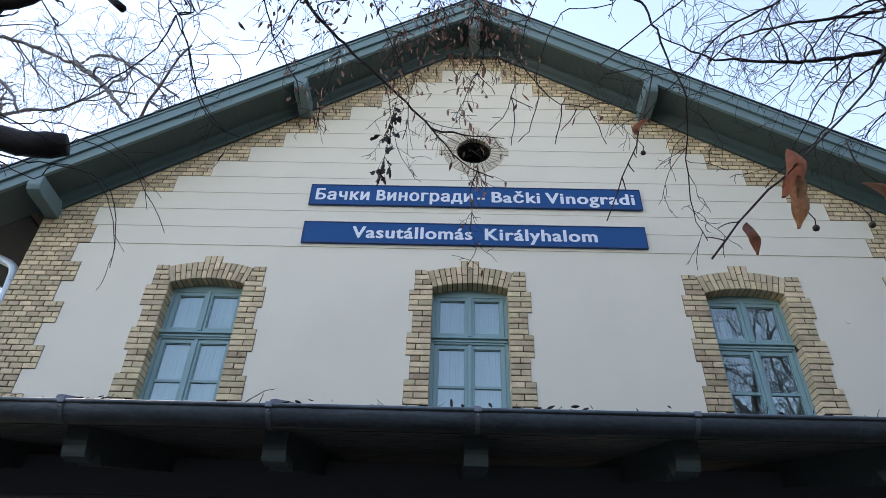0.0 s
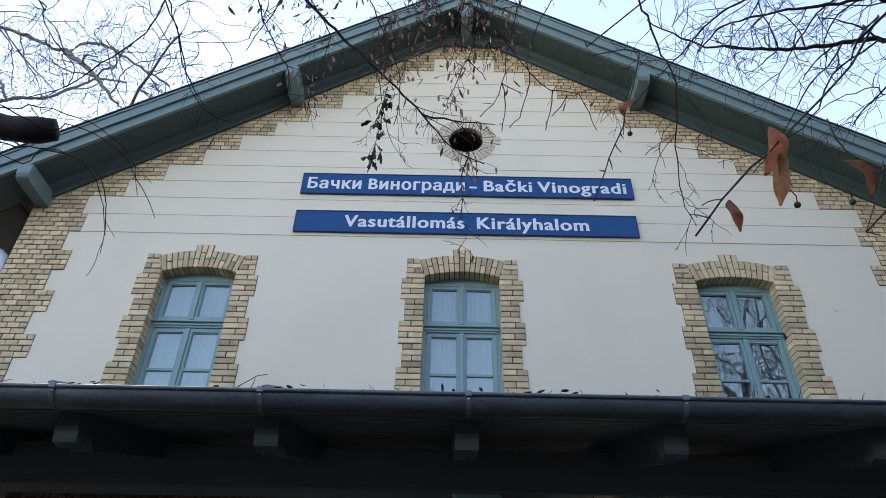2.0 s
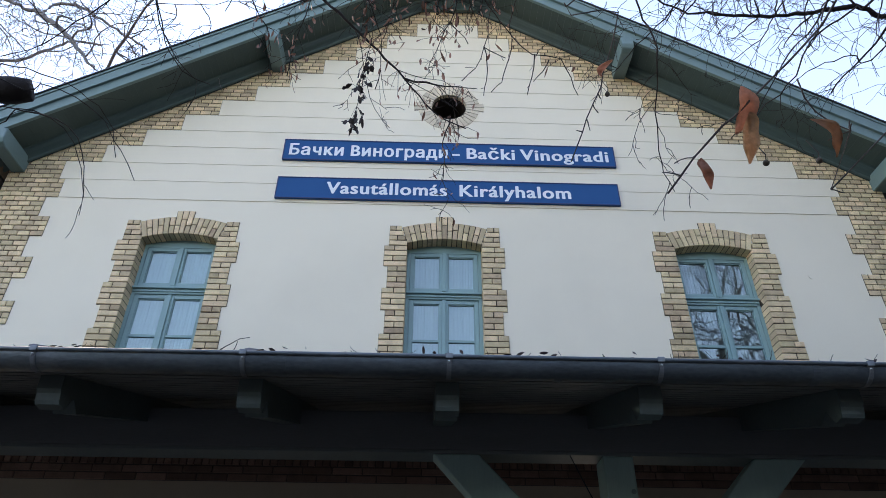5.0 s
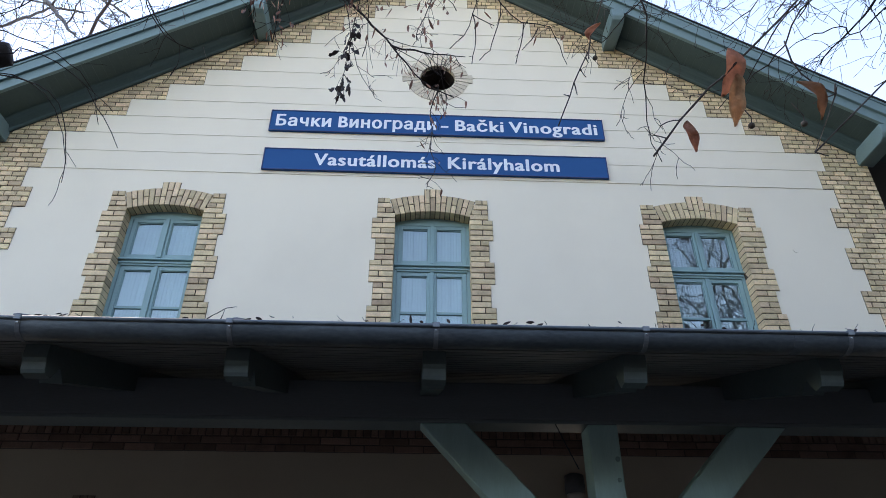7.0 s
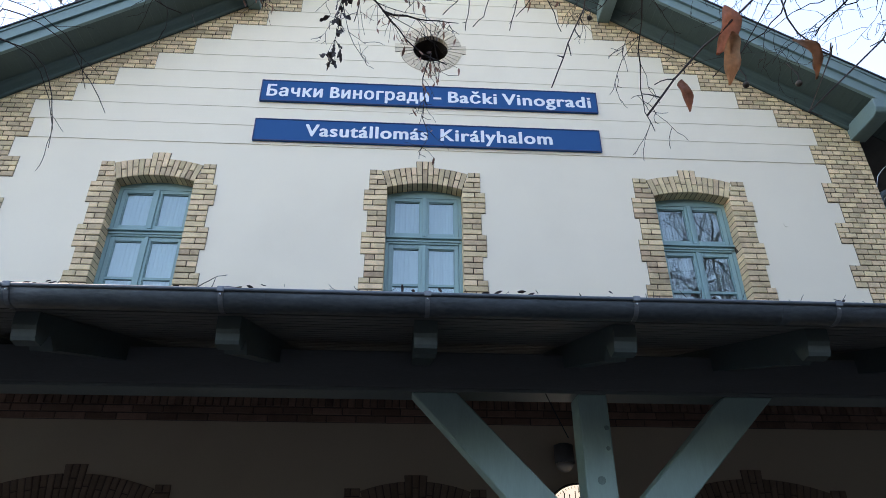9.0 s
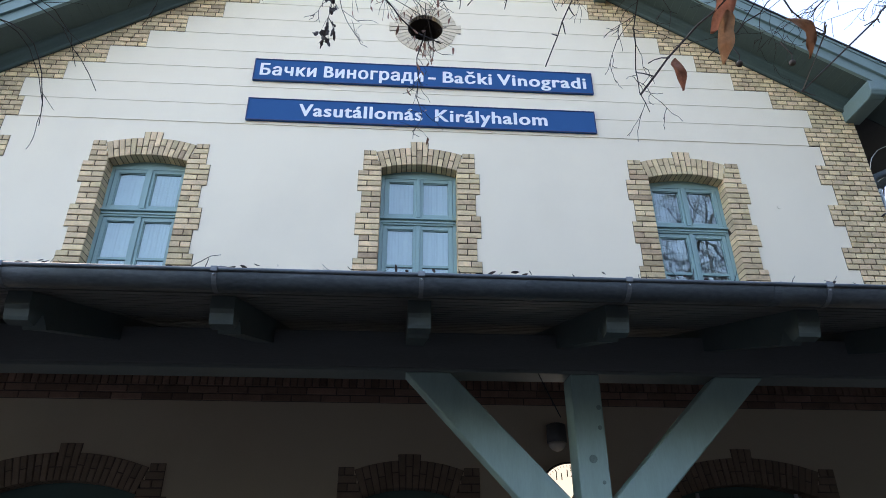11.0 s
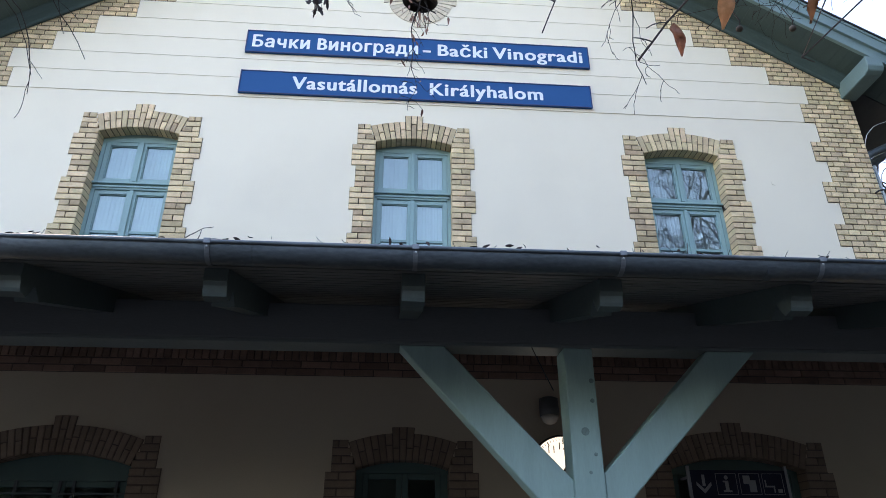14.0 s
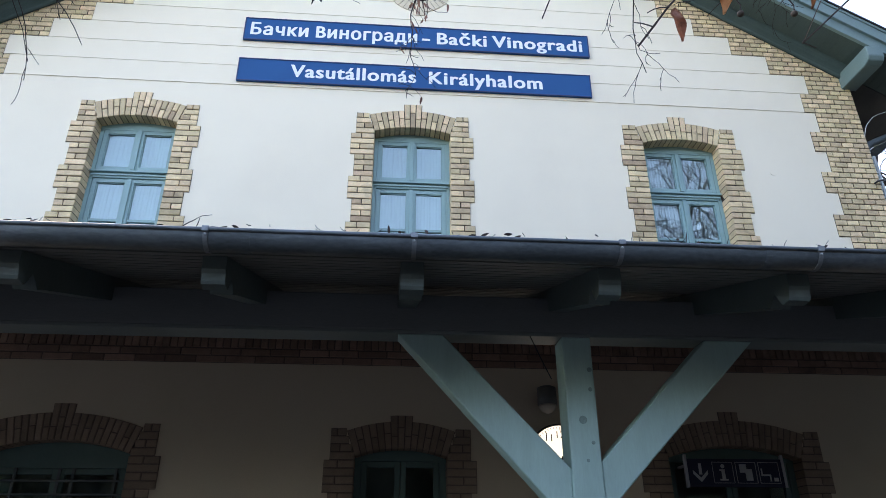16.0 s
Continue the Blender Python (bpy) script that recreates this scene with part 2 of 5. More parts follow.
def prism(bm, poly, y0, y1):
    """A polygon in x and z, drawn out from y0 to y1."""
    a = [bm.verts.new((x, y0, z)) for x, z in poly]
    b = [bm.verts.new((x, y1, z)) for x, z in poly]
    n = len(poly)
    bm.faces.new(a), bm.faces.new(b[::-1])
    for i in range(n):
        bm.faces.new((a[i], b[i], b[(i + 1) % n], a[(i + 1) % n]))
    return bm


def prism_x(bm, poly, x0, x1):
    """A polygon in y and z, drawn out from x0 to x1."""
    a = [bm.verts.new((x0, y, z)) for y, z in poly]
    b = [bm.verts.new((x1, y, z)) for y, z in poly]
    n = len(poly)
    bm.faces.new(a), bm.faces.new(b[::-1])
    for i in range(n):
        bm.faces.new((a[i], b[i], b[(i + 1) % n], a[(i + 1) % n]))
    return bm


def tube(bm, pts, r, sides=12):
    """A round bar along points; r is one radius or one for each point."""
    pts = [Vector(p) for p in pts]
    rs = r if isinstance(r, (list, tuple)) else [r] * len(pts)
    rings, ref = [], Vector((0.13, 0.31, 0.94))
    for i, p in enumerate(pts):
        d = (pts[min(i + 1, len(pts) - 1)] - pts[max(i - 1, 0)]).normalized()
        u = d.cross(ref)
        if u.length < 0.1:
            u = d.cross(Vector((1, 0, 0)))
        u.normalize()
        v = d.cross(u)
        rings.append([bm.verts.new(p + (u * math.cos(a) + v * math.sin(a)) * rs[i]) for a in (2 * math.pi * k / sides for k in range(sides))])
    for a, b in zip(rings, rings[1:]):
        for k in range(sides):
            bm.faces.new((a[k], a[(k + 1) % sides], b[(k + 1) % sides], b[k]))
    bm.faces.new(rings[0][::-1]), bm.faces.new(rings[-1])
    return bm


def glaze(ob):
    """Reflection on the outer face alone; the inner face and the edges of the pane stay clear."""
    ob.visible_shadow = False
    ob.data.materials.append(CLEAR)
    for p in ob.data.polygons:
        p.material_index = 0 if p.normal.y < -0.9 else 1
    return ob


def smooth(ob):
    ob.data.polygons.foreach_set("use_smooth", [True] * len(ob.data.polygons))
    return ob


BRICK_MESHES = {}


def brick_mesh(poly, depth, name="brick", chamfer=0.005, material=None):
    """A brick with worn front edges: four corners in x and z, front at y = 0, running back by depth."""
    cx, cz = sum(p[0] for p in poly) / 4, sum(p[1] for p in poly) / 4
    ins = []
    for x, z in poly:
        dx, dz = cx - x, cz - z
        ins.append((x + math.copysign(chamfer, dx), z + math.copysign(chamfer, dz)))
    vs = [(x, depth, z) for x, z in poly] + [(x, chamfer, z) for x, z in poly] + [(x, 0, z) for x, z in ins]
    fs = [(3, 2, 1, 0), (8, 9, 10, 11)]
    for i in range(4):
        j = (i + 1) % 4
        fs += [(i, j, 4 + j, 4 + i), (4 + i, 4 + j, 8 + j, 8 + i)]
    me = bpy.data.meshes.new(name)
    me.from_pydata(vs, [], fs)
    me.materials.append(material or BRICK)
    return me


BR = random.Random(4)


def lay(parent, x0, x1, z0, z1, front=-0.016, depth=0.03, gap=0.011, material=None):
    """One brick between the joint lines, sharing its mesh with all of its size."""
    key = (round(x1 - x0, 3), round(z1 - z0, 3), depth, material)
    if key not in BRICK_MESHES:
        w, h = (x1 - x0 - gap) / 2, (z1 - z0 - gap) / 2
        BRICK_MESHES[key] = brick_mesh([(-w, -h), (w, -h), (w, h), (-w, h)], depth, material=material)
    ob = new("brick", BRICK_MESHES[key])
    ob.parent = parent
    ob.location = ((x0 + x1) / 2 + BR.uniform(-0.0015, 0.0015), front + BR.uniform(-0.003, 0.002), (z0 + z1) / 2 + BR.uniform(-0.001, 0.001))
    ob.rotation_euler = (BR.uniform(-0.01, 0.01), BR.uniform(-0.006, 0.006), BR.uniform(-0.01, 0.01))
    return ob


def arch_points(cx, half, zs, rise, n=12):
    """Points of a segmental arch from its left to its right springing."""
    R = (half * half + rise * rise) / (2 * rise)
    a = math.asin(half / R)
    return [(cx + R * math.sin(-a + 2 * a * k / n), zs + rise - R + R * math.cos(-a + 2 * a * k / n)) for k in range(n + 1)]


# ---- plan of the station ----
COURSE = 0.0765
BLOCK = 4 * COURSE
GROOVE = 6.845            # lowest joint of the boarded gable render
X_LEFT, X_RIGHT, APEX_X = -5.76, 5.93, 0.04
SLOPES, FRIEZE_APEX = {-1: 0.66, 1: 0.634}, 11.115
DEPTH = 9.0
WINDOWS = [(-3.308, 0.464), (-0.006, 0.462), (3.397, 0.484)]
SPRING, RISE, SILL = 6.24, 0.072, 4.62
LOWER = [(-3.36, 0.69, 2.39, 0.12), (-0.055, 0.453, 2.385, 0.08), (3.38, 0.70, 2.40, 0.12)]
OCULUS = (0.046, 8.655)


def wall_line(x, lift=0.0):
    return FRIEZE_APEX + lift - SLOPES[1 if x > APEX_X else -1] * abs(x - APEX_X)


# ---- ground ----
bm = bmesh.new()
box(bm, -400, 400, -400, 400, -0.3, 0.0)
tagged(part("ground", bm, ASPHALT, None), "grey worn asphalt station forecourt", "ground", kind="structure")
bm = bmesh.new()
box(bm, -9, 9, -4.6, 0.0, 0.0, 0.14, 0.01)
tagged(part("pavement", bm, mat("concrete", (0.062, 0.053, 0.044), 0.85, vary=0.15, scale=2, bump=0.3), None), "raised concrete pavement under the canopy", "pavement", kind="structure")

# ---- front wall ----
bm = bmesh.new()
prism(bm, [(X_LEFT, 0), (X_RIGHT, 0), (X_RIGHT, wall_line(X_RIGHT, 0.12)), (APEX_X, FRIEZE_APEX + 0.12), (X_LEFT, wall_line(X_LEFT, 0.12))], 0.0, 0.45)
wall = tagged(part("wall_front", bm, STUCCO, None), "off-white rendered gable wall with scored boards", "wall", kind="structure")
bm = bmesh.new()
for cx, half in WINDOWS:
    prism(bm, [(cx - half - 0.1, SILL)] + arch_points(cx, half + 0.1, SPRING + 0.1, RISE) + [(cx + half + 0.1, SILL)], -0.5, 0.8)
for cx, half, zs, rise in LOWER:
    z0 = 1.0 if cx < -1 else 0.14
    prism(bm, [(cx - half - 0.1, z0)] + arch_points(cx, half + 0.1, zs + 0.1, rise) + [(cx + half + 0.1, z0)], -0.5, 0.8)
prism(bm, [(OCULUS[0] + 0.33 * math.sin(k * math.pi / 16), OCULUS[1] + 0.33 * math.cos(k * math.pi / 16)) for k in range(32)], -0.5, 0.8)
cutter = new("cutter", finish(bm, "cutter", STUCCO))
cut = wall.modifiers.new("openings", "BOOLEAN")
cut.object, cut.solver = cutter, "EXACT"
bpy.context.view_layer.update()
carved = bpy.data.meshes.new_from_object(wall.evaluated_get(bpy.context.evaluated_depsgraph_get()))
wall.modifiers.clear()
shell = bmesh.new()
shell.from_mesh(carved)
bmesh.ops.bisect_plane(shell, geom=shell.verts[:] + shell.edges[:] + shell.faces[:], plane_co=(0, 0, 3.9), plane_no=(0, 0, 1))
for face in shell.faces:
    face.material_index = 1 if face.calc_center_median().z < 3.9 else 0
shell.to_mesh(carved)
shell.free()
carved.materials.append(PLASTER_LOWER)
wall.data = carved
bpy.data.objects.remove(cutter)

# rest of the house: side and back walls, floors inside
for nm, x0, x1, y0, y1, z1 in (("wall_west", X_LEFT, X_LEFT + 0.45, 0.45, DEPTH, wall_line(X_LEFT, 0.1)), ("wall_east", X_RIGHT - 0.45, X_RIGHT, 0.45, DEPTH, wall_line(X_RIGHT, 0.1))):
    bm = bmesh.new()
    box(bm, x0, x1, y0, y1, 0, z1)
    tagged(part(nm, bm, STUCCO, None), "off-white rendered side wall", "wall", kind="structure")
bm = bmesh.new()
prism(bm, [(X_LEFT, 0), (X_RIGHT, 0), (X_RIGHT, wall_line(X_RIGHT, 0.12)), (APEX_X, FRIEZE_APEX + 0.12), (X_LEFT, wall_line(X_LEFT, 0.12))], DEPTH, DEPTH + 0.45)
tagged(part("wall_back", bm, STUCCO, None), "off-white rendered back gable wall", "wall", kind="structure")
for nm, z in (("floor_upper", 3.75), ("floor_attic", 7.3)):
    bm = bmesh.new()
    box(bm, X_LEFT + 0.45, X_RIGHT - 0.45, 0.45, DEPTH, z, z + 0.25)
    tagged(part(nm, bm, PLASTER_IN, None), "plain plastered floor slab inside", "floor", kind="structure")
for nm, y in (("wall_inner_upper", 3.2),):
    bm = bmesh.new()
    box(bm, X_LEFT + 0.45, X_RIGHT - 0.45, y, y + 0.15, 0, 7.3)
    tagged(part(nm, bm, PLASTER_IN, None), "plain plastered room wall inside", "wall", kind="structure")

# scored render boards of the gable: left and right end of each row
STEP0, STEP = 5.10, 0.462
for k in range(0, 12):
    z0, z1 = GROOVE + k * BLOCK, GROOVE + (k + 1) * BLOCK
    if k == 0:
        xl, xr = -5.0, 5.19
    else:
        xl, xr = -(STEP0 - STEP * (k - 1)) + 0.02, STEP0 + 0.22 - (STEP + 0.02) * (k - 1)
    bm = bmesh.new()
    poly = [(xl, z0 + 0.005), (xr, z0 + 0.005), (xr, z1 - 0.005), (xl, z1 - 0.005)]
    if abs(OCULUS[1] - (z0 + z1) / 2) < 0.5:
        # boards beside the round window stop at its brick ring
        def ring_x(z):
            return math.sqrt(max(0.0, 0.44 ** 2 - (z - OCULUS[1]) ** 2))
        zs = [z0 + 0.005 + (BLOCK - 0.01) * i / 8 for i in range(9)]
        if max(ring_x(z) for z in zs) > 0:
            left = [(xl, zs[0])] + [(OCULUS[0] - ring_x(z), z) for z in zs] + [(xl, zs[-1])]
            right = [(xr, zs[-1])] + [(OCULUS[0] + ring_x(z), z) for z in zs[::-1]] + [(xr, zs[0])]
            prism(bm, left, -0.010, 0.003), prism(bm, right, -0.010, 0.003)
            part("panel", bm, STUCCO, wall)
            continue
    prism(bm, poly, -0.010, 0.003)
    part("panel", bm, STUCCO, wall)


# ---- brickwork ----
def mortar_box(parent, rects, y0=-0.005, y1=0.02, material=MORTAR):
    bm = bmesh.new()
    for x0, x1, z0, z1 in rects:
        box(bm, x0, x1, y0, y1, z0, z1)
    return part("mortar", bm, material, parent)


def row_of_bricks(parent, x0, x1, z0, z1, start, length=0.152, **more):
    """Bricks of one course, cut at both ends."""
    x = x0
    nxt = x0 + (length * 0.5 if start else length)
    while x < x1 - 0.02:
        e = min(nxt, x1)
        if x1 - e < 0.05:
            e = x1
        lay(parent, x, e, z0, z1, **more)
        x, nxt = e, e + length * BR.choice((1, 1, 1, 1.02))


def quoin(nm, corner, narrow, wide, label):
    q = thing(nm, label, "brickwork", (0, 0, 0), kind="structure")
    rects = []
    side = 1 if corner > 0 else -1
    for k in range(-10, 1):
        z0 = GROOVE + k * BLOCK
        if z0 < 3.8:
            continue
        inner = wide if k % 2 == 0 else narrow
        a, b = sorted((inner, corner))
        rects.append((a + 0.002, b - 0.004, z0, z0 + BLOCK - 0.0005))
        for c in range(4):
            row_of_bricks(q, a, b, z0 + c * COURSE, z0 + (c + 1) * COURSE, c % 2)
    mortar_box(q, rects)
    return q


quoin("quoin_west", X_LEFT - 0.012, -5.15, -5.0, "toothed yellow brick quoin at the gable corner")
quoin("quoin_east", X_RIGHT + 0.012, 5.335, 5.19, "toothed yellow brick quoin at the gable corner")


def verge(nm, side, label):
    v = thing(nm, label, "brickwork", (0, 0, 0), kind="structure")
    rects = []
    for k in range(1, 14):
        z0 = GROOVE + k * BLOCK
        if k < 12:
            inner = (STEP0 - STEP * (k - 1) - 0.02) if side < 0 else STEP0 + 0.22 - (STEP + 0.02) * (k - 1)
        else:
            inner = 0.0
        inner = side * inner if k < 12 else APEX_X
        for c in range(4):
            z = z0 + c * COURSE
            outer_x = (wall_line(APEX_X, 0.10) - z) / SLOPES[side]
            outer_x = APEX_X + side * outer_x
            lim = X_RIGHT + 0.01 if side > 0 else X_LEFT - 0.01
            outer_x = min(outer_x, lim) if side > 0 else max(outer_x, lim)
            a, b = sorted((inner, outer_x))
            if b - a < 0.03 or (side > 0 and outer_x < inner) or (side < 0 and outer_x > inner):
                continue
            rects.append((a + 0.002, b - 0.002, z, z + COURSE - 0.0003))
            row_of_bricks(v, a, b, z, z + COURSE, c % 2)
    mortar_box(v, rects)


verge("verge_brickwork_west", -1, "stepped yellow brick band under the gable roof")
verge("verge_brickwork_east", 1, "stepped yellow brick band under the gable roof")


def weather(x, z, material):
    """Rain-stained bricks: a damp patch low on the east window's jamb, and odd ones elsewhere."""
    if material:
        return material
    damp = 2.4 < x < 3.0 and z < 5.5 and BR.random() < 1.25 - 0.8 * (z - 4.62)
    return BRICK_STAINED if damp or BR.random() < 0.10 else None


def surround(nm, cx, half, spring, rise, bottom, corner_z, ring_h, out_narrow, out_wide, label, voussoirs, key, key_up, material=None):
    """Brick frame of an opening: toothed jambs, a segmental arch of voussoirs and a raised key."""
    s = thing(nm, label, "brickwork", (0, 0, 0), kind="structure")
    R = (half * half + rise * rise) / (2 * rise)
    a = math.asin(half / R)
    zc = spring + rise - R
    rects, n = [], voussoirs
    # jambs
    k, z = 0, corner_z
    while z - COURSE > bottom - 0.02:
        out = out_narrow if (k // 4) % 2 == 0 else out_wide
        # the slanted foot of the arch shortens the topmost courses
        lean = max(0.0, (z - COURSE * 0.5 - spring)) * math.tan(a)
        for sd in (-1, 1):
            i0, o0 = half + lean, out
            if k % 2 == 0:
                cuts = [i0, i0 + (o0 - i0) * BR.choice((0.5, 0.55, 0.6)), o0]
            else:
                cuts = [i0, o0]
            for c0, c1 in zip(cuts, cuts[1:]):
                x0, x1 = sorted((cx + sd * c0, cx + sd * c1))
                lay(s, x0, x1, z - COURSE, z, depth=0.172, material=weather((x0 + x1) / 2, z, material))
            x0, x1 = sorted((cx + sd * (i0 + 0.008), cx + sd * (o0 - 0.003)))
            rects.append((x0, x1, z - COURSE, z - 0.0004))
        z -= COURSE
        k += 1
    # arch
    bm = bmesh.new()
    for i in range(n):
        t0, t1 = -a + 2 * a * i / n, -a + 2 * a * (i + 1) / n
        top = ring_h + (key_up if abs(i - n // 2) <= key else 0.0)
        # whole bricks alternate with split ones; the key is staggered
        if abs(i - n // 2) <= key:
            f = 0.62 if i == n // 2 else 0.36
        else:
            f = BR.choice((0.48, 0.52, 0.56)) if i % 2 == (n // 2) % 2 else 1.0
        g = 0.005

        def at(t, r):
            return (cx + (R + r) * math.sin(t), zc + (R + r) * math.cos(t))
        for r0, r1 in ((0.0, top * f), (top * f, top)) if f < 1 else ((0.0, top),):
            dt = g / R
            me = brick_mesh([at(t0 + dt, r0 + g), at(t1 - dt, r0 + g), at(t1 - dt, r1 - g), at(t0 + dt, r1 - g)], 0.172, material=weather(at(t0, r1)[0], at(t0, r1)[1], material))
            ob = new("brick", me)
            ob.parent = s
            ob.location.y = -0.016 + BR.uniform(-0.003, 0.002)
        prism(bm, [at(t0, 0.008), at(t1, 0.008), at(t1, top - 0.004), at(t0, top - 0.004)], -0.005, 0.165)
    for x0, x1, z0, z1 in rects:
        box(bm, x0, x1, -0.005, 0.165, z0, z1)
    part("mortar", bm, MORTAR_BROWN if material else MORTAR, s)
    return s


for i, (cx, half) in enumerate(WINDOWS):
    surround("window_surround_%d" % (i + 1), cx, half, SPRING, RISE, SILL, 6.512, 0.262, half + (0.25 if cx > 1 else 0.238), half + (0.305 if cx > 1 else 0.293), "toothed yellow brick surround with segmental arch", 15, 1, 0.095)
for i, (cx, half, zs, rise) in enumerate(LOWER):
    surround("doorway_surround_%d" % (i + 1), cx, half, zs, rise, 1.0 if cx < -1 else 0.14, 2.68 if abs(cx) > 1 else 2.66, 0.27, half + 0.25, half + 0.305, "toothed brick surround, browned to carry the canopy's shade", 23 if half > 0.6 else 15, 1, 0.09 if half > 0.6 else 0.06, BRICK_SHADED)

# round window ring
ring = thing("oculus_surround", "radial yellow brick ring round the attic opening", "brickwork", (0, 0, 0), kind="structure")
bm = bmesh.new()
N = 36
for i in range(N):
    t0, t1 = 2 * math.pi * i / N, 2 * math.pi * (i + 1) / N
    tm = math.degrees((t0 + t1) / 2) % 90
    keyed = min(tm, 90 - tm) < 14
    r1 = 0.51 if keyed else 0.445
    pts = []
    for t, r in ((t0 + 0.02, 0.25), (t1 - 0.02, 0.25), (t1 - 0.011, r1), (t0 + 0.011, r1)):
        pts.append((OCULUS[0] + r * math.sin(t), OCULUS[1] + r * math.cos(t)))
    ob = new("brick", brick_mesh(pts, 0.07, chamfer=0.003, material=BRICK_PALE))
    ob.parent = ring
    ob.location.y = -0.022 + BR.uniform(-0.003, 0.003)
    pts = [(OCULUS[0] + r * math.sin(t), OCULUS[1] + r * math.cos(t)) for t, r in ((t0, 0.258), (t1, 0.258), (t1, r1 - 0.006), (t0, r1 - 0.006))]
    prism(bm, pts, -0.012, 0.07)
part("mortar", bm, MORTAR, ring)
# Added dark tube and sheet stand in for the shade inside the hole.
OCULUS_SHADE = mat("oculus_shade", (0.045, 0.032, 0.024), 0.9, vary=0.2, scale=8)
bm = bmesh.new()
for i in range(N):
    t0, t1 = 2 * math.pi * i / N, 2 * math.pi * (i + 1) / N
    prism(bm, [(OCULUS[0] + r * math.sin(t), OCULUS[1] + r * math.cos(t)) for t, r in ((t0, 0.262), (t1, 0.262), (t1, 0.325), (t0, 0.325))], 0.072, 0.46)
part("lining", bm, OCULUS_SHADE, ring, "dark tube standing in for shade in the opening")
bm = bmesh.new()
box(bm, OCULUS[0] - 0.5, OCULUS[0] + 0.5, 0.47, 0.5, OCULUS[1] - 0.5, OCULUS[1] + 0.5)
tagged(part("attic_hatch", bm, OCULUS_SHADE, None), "dark sheet standing in for the unlit attic", "hatch")

# brick frieze under the canopy
fr = thing("frieze_brickwork", "dark red-brown brick frieze under the canopy ceiling", "brickwork", (0, 0, 0), kind="structure")
x = -4.6
while x < 5.4:
    lay(fr, x, x + 0.0765, 3.455, 3.62, front=-0.035, depth=0.05, material=BRICK_RED)
    x += 0.0765
for c in range(2):
    row_of_bricks(fr, -4.6, 5.4, 3.30 + c * COURSE, 3.30 + (c + 1) * COURSE, c, length=0.30, front=-0.022 - 0.008 * c, depth=0.05, material=BRICK_RED)
mortar_box(fr, [(-4.6, 5.4, 3.302, 3.62)], -0.012, 0.02, MORTAR_BROWN)


# ---- windows ----
def window(nm, cx, half, label, curtain, glass):
    w = thing(nm, label, "window", (cx, 0, 0), kind="structure")
    y0 = 0.155
    # outer frame with arched head
    bm = bmesh.new()
    head = arch_points(0, half + 0.03, SPRING + 0.02, RISE)
    inner = half - 0.036
    top = SPRING - 0.035
    prism(bm, [(-half - 0.03, top)] + head + [(half + 0.03, top)], y0, y0 + 0.07)
    box(bm, -half - 0.03, -inner, y0, y0 + 0.07, SILL, top)
    box(bm, inner, half + 0.03, y0, y0 + 0.07, SILL, top)
    box(bm, -inner, inner, y0, y0 + 0.07, SILL, SILL + 0.05)
    part("frame", bm, TEAL_WINDOW, w)
    # moulded transom
    bm = bmesh.new()
    zt = 5.585
    box(bm, -inner, inner, y0 - 0.012, y0 + 0.07, zt - 0.055, zt + 0.055, 0.006)
    box(bm, -half - 0.002, half + 0.002, y0 - 0.045, y0 + 0.03, zt + 0.012, zt + 0.036, 0.008)
    box(bm, -half + 0.01, half - 0.01, y0 - 0.028, y0 + 0.02, zt - 0.03, zt - 0.008, 0.006)
    part("transom", bm, TEAL_WINDOW, w)
    # sashes
    def sash(x0, x1, z0, z1, bar):
        bm = bmesh.new()
        st = 0.052
        for a, b, c, d in ((x0, x0 + st, z0, z1), (x1 - st, x1, z0, z1), (x0 + st, x1 - st, z1 - st, z1), (x0 + st, x1 - st, z0, z0 + st)):
            box(bm, a, b, y0 + 0.008, y0 + 0.06, c, d, 0.005)
        # glazing bead
        g = 0.008
        for a, b, c, d in ((x0 + st, x0 + st + g, z0 + st, z1 - st), (x1 - st - g, x1 - st, z0 + st, z1 - st), (x0 + st, x1 - st, z1 - st - g, z1 - st), (x0 + st, x1 - st, z0 + st, z0 + st + g)):
            box(bm, a, b, y0 + 0.024, y0 + 0.05, c, d)
        if bar:
            box(bm, x0 + st, x1 - st, y0 + 0.016, y0 + 0.055, bar - 0.016, bar + 0.016, 0.004)
        sh = part("sash", bm, TEAL_WINDOW, w)
        bm = bmesh.new()
        box(bm, x0 + st - 0.005, x1 - st + 0.005, y0 + 0.036, y0 + 0.042, z0 + st - 0.005, z1 - st + 0.005)
        glaze(part("pane", bm, glass, sh, "clear reflecting glass"))
    for sd in (-1, 1):
        a, b = sorted((sd * 0.004, sd * (inner - 0.002)))
        sash(a, b, zt + 0.057, top + 0.005, None)
        sash(a, b, SILL + 0.045, zt - 0.057, 4.985)
    for z0, z1 in ((zt + 0.06, top), (SILL + 0.05, zt - 0.06)):
        bm = bmesh.new()
        box(bm, -0.024, 0.024, y0 - 0.014, y0 + 0.03, z0, z1, 0.007)
        part("astragal", bm, TEAL_WINDOW, w)
    bm = bmesh.new()
    box(bm, -half - 0.04, half + 0.04, -0.06, y0 + 0.05, SILL - 0.06, SILL + 0.002, 0.006)
    part("sill", bm, GALV, w, "grey sheet metal sill")
    # curtain inside; window_3's is added only to stand in for reflected sky
    if curtain:
        bm = bmesh.new()
        n = 70
        rows = [[bm.verts.new((-half + 2 * half * i / n, 0.214 + 0.002 * math.sin(i * 0.9) + 0.0015 * math.sin(i * 2.3 + 1), z)) for i in range(n + 1)] for z in (SILL, SPRING)]
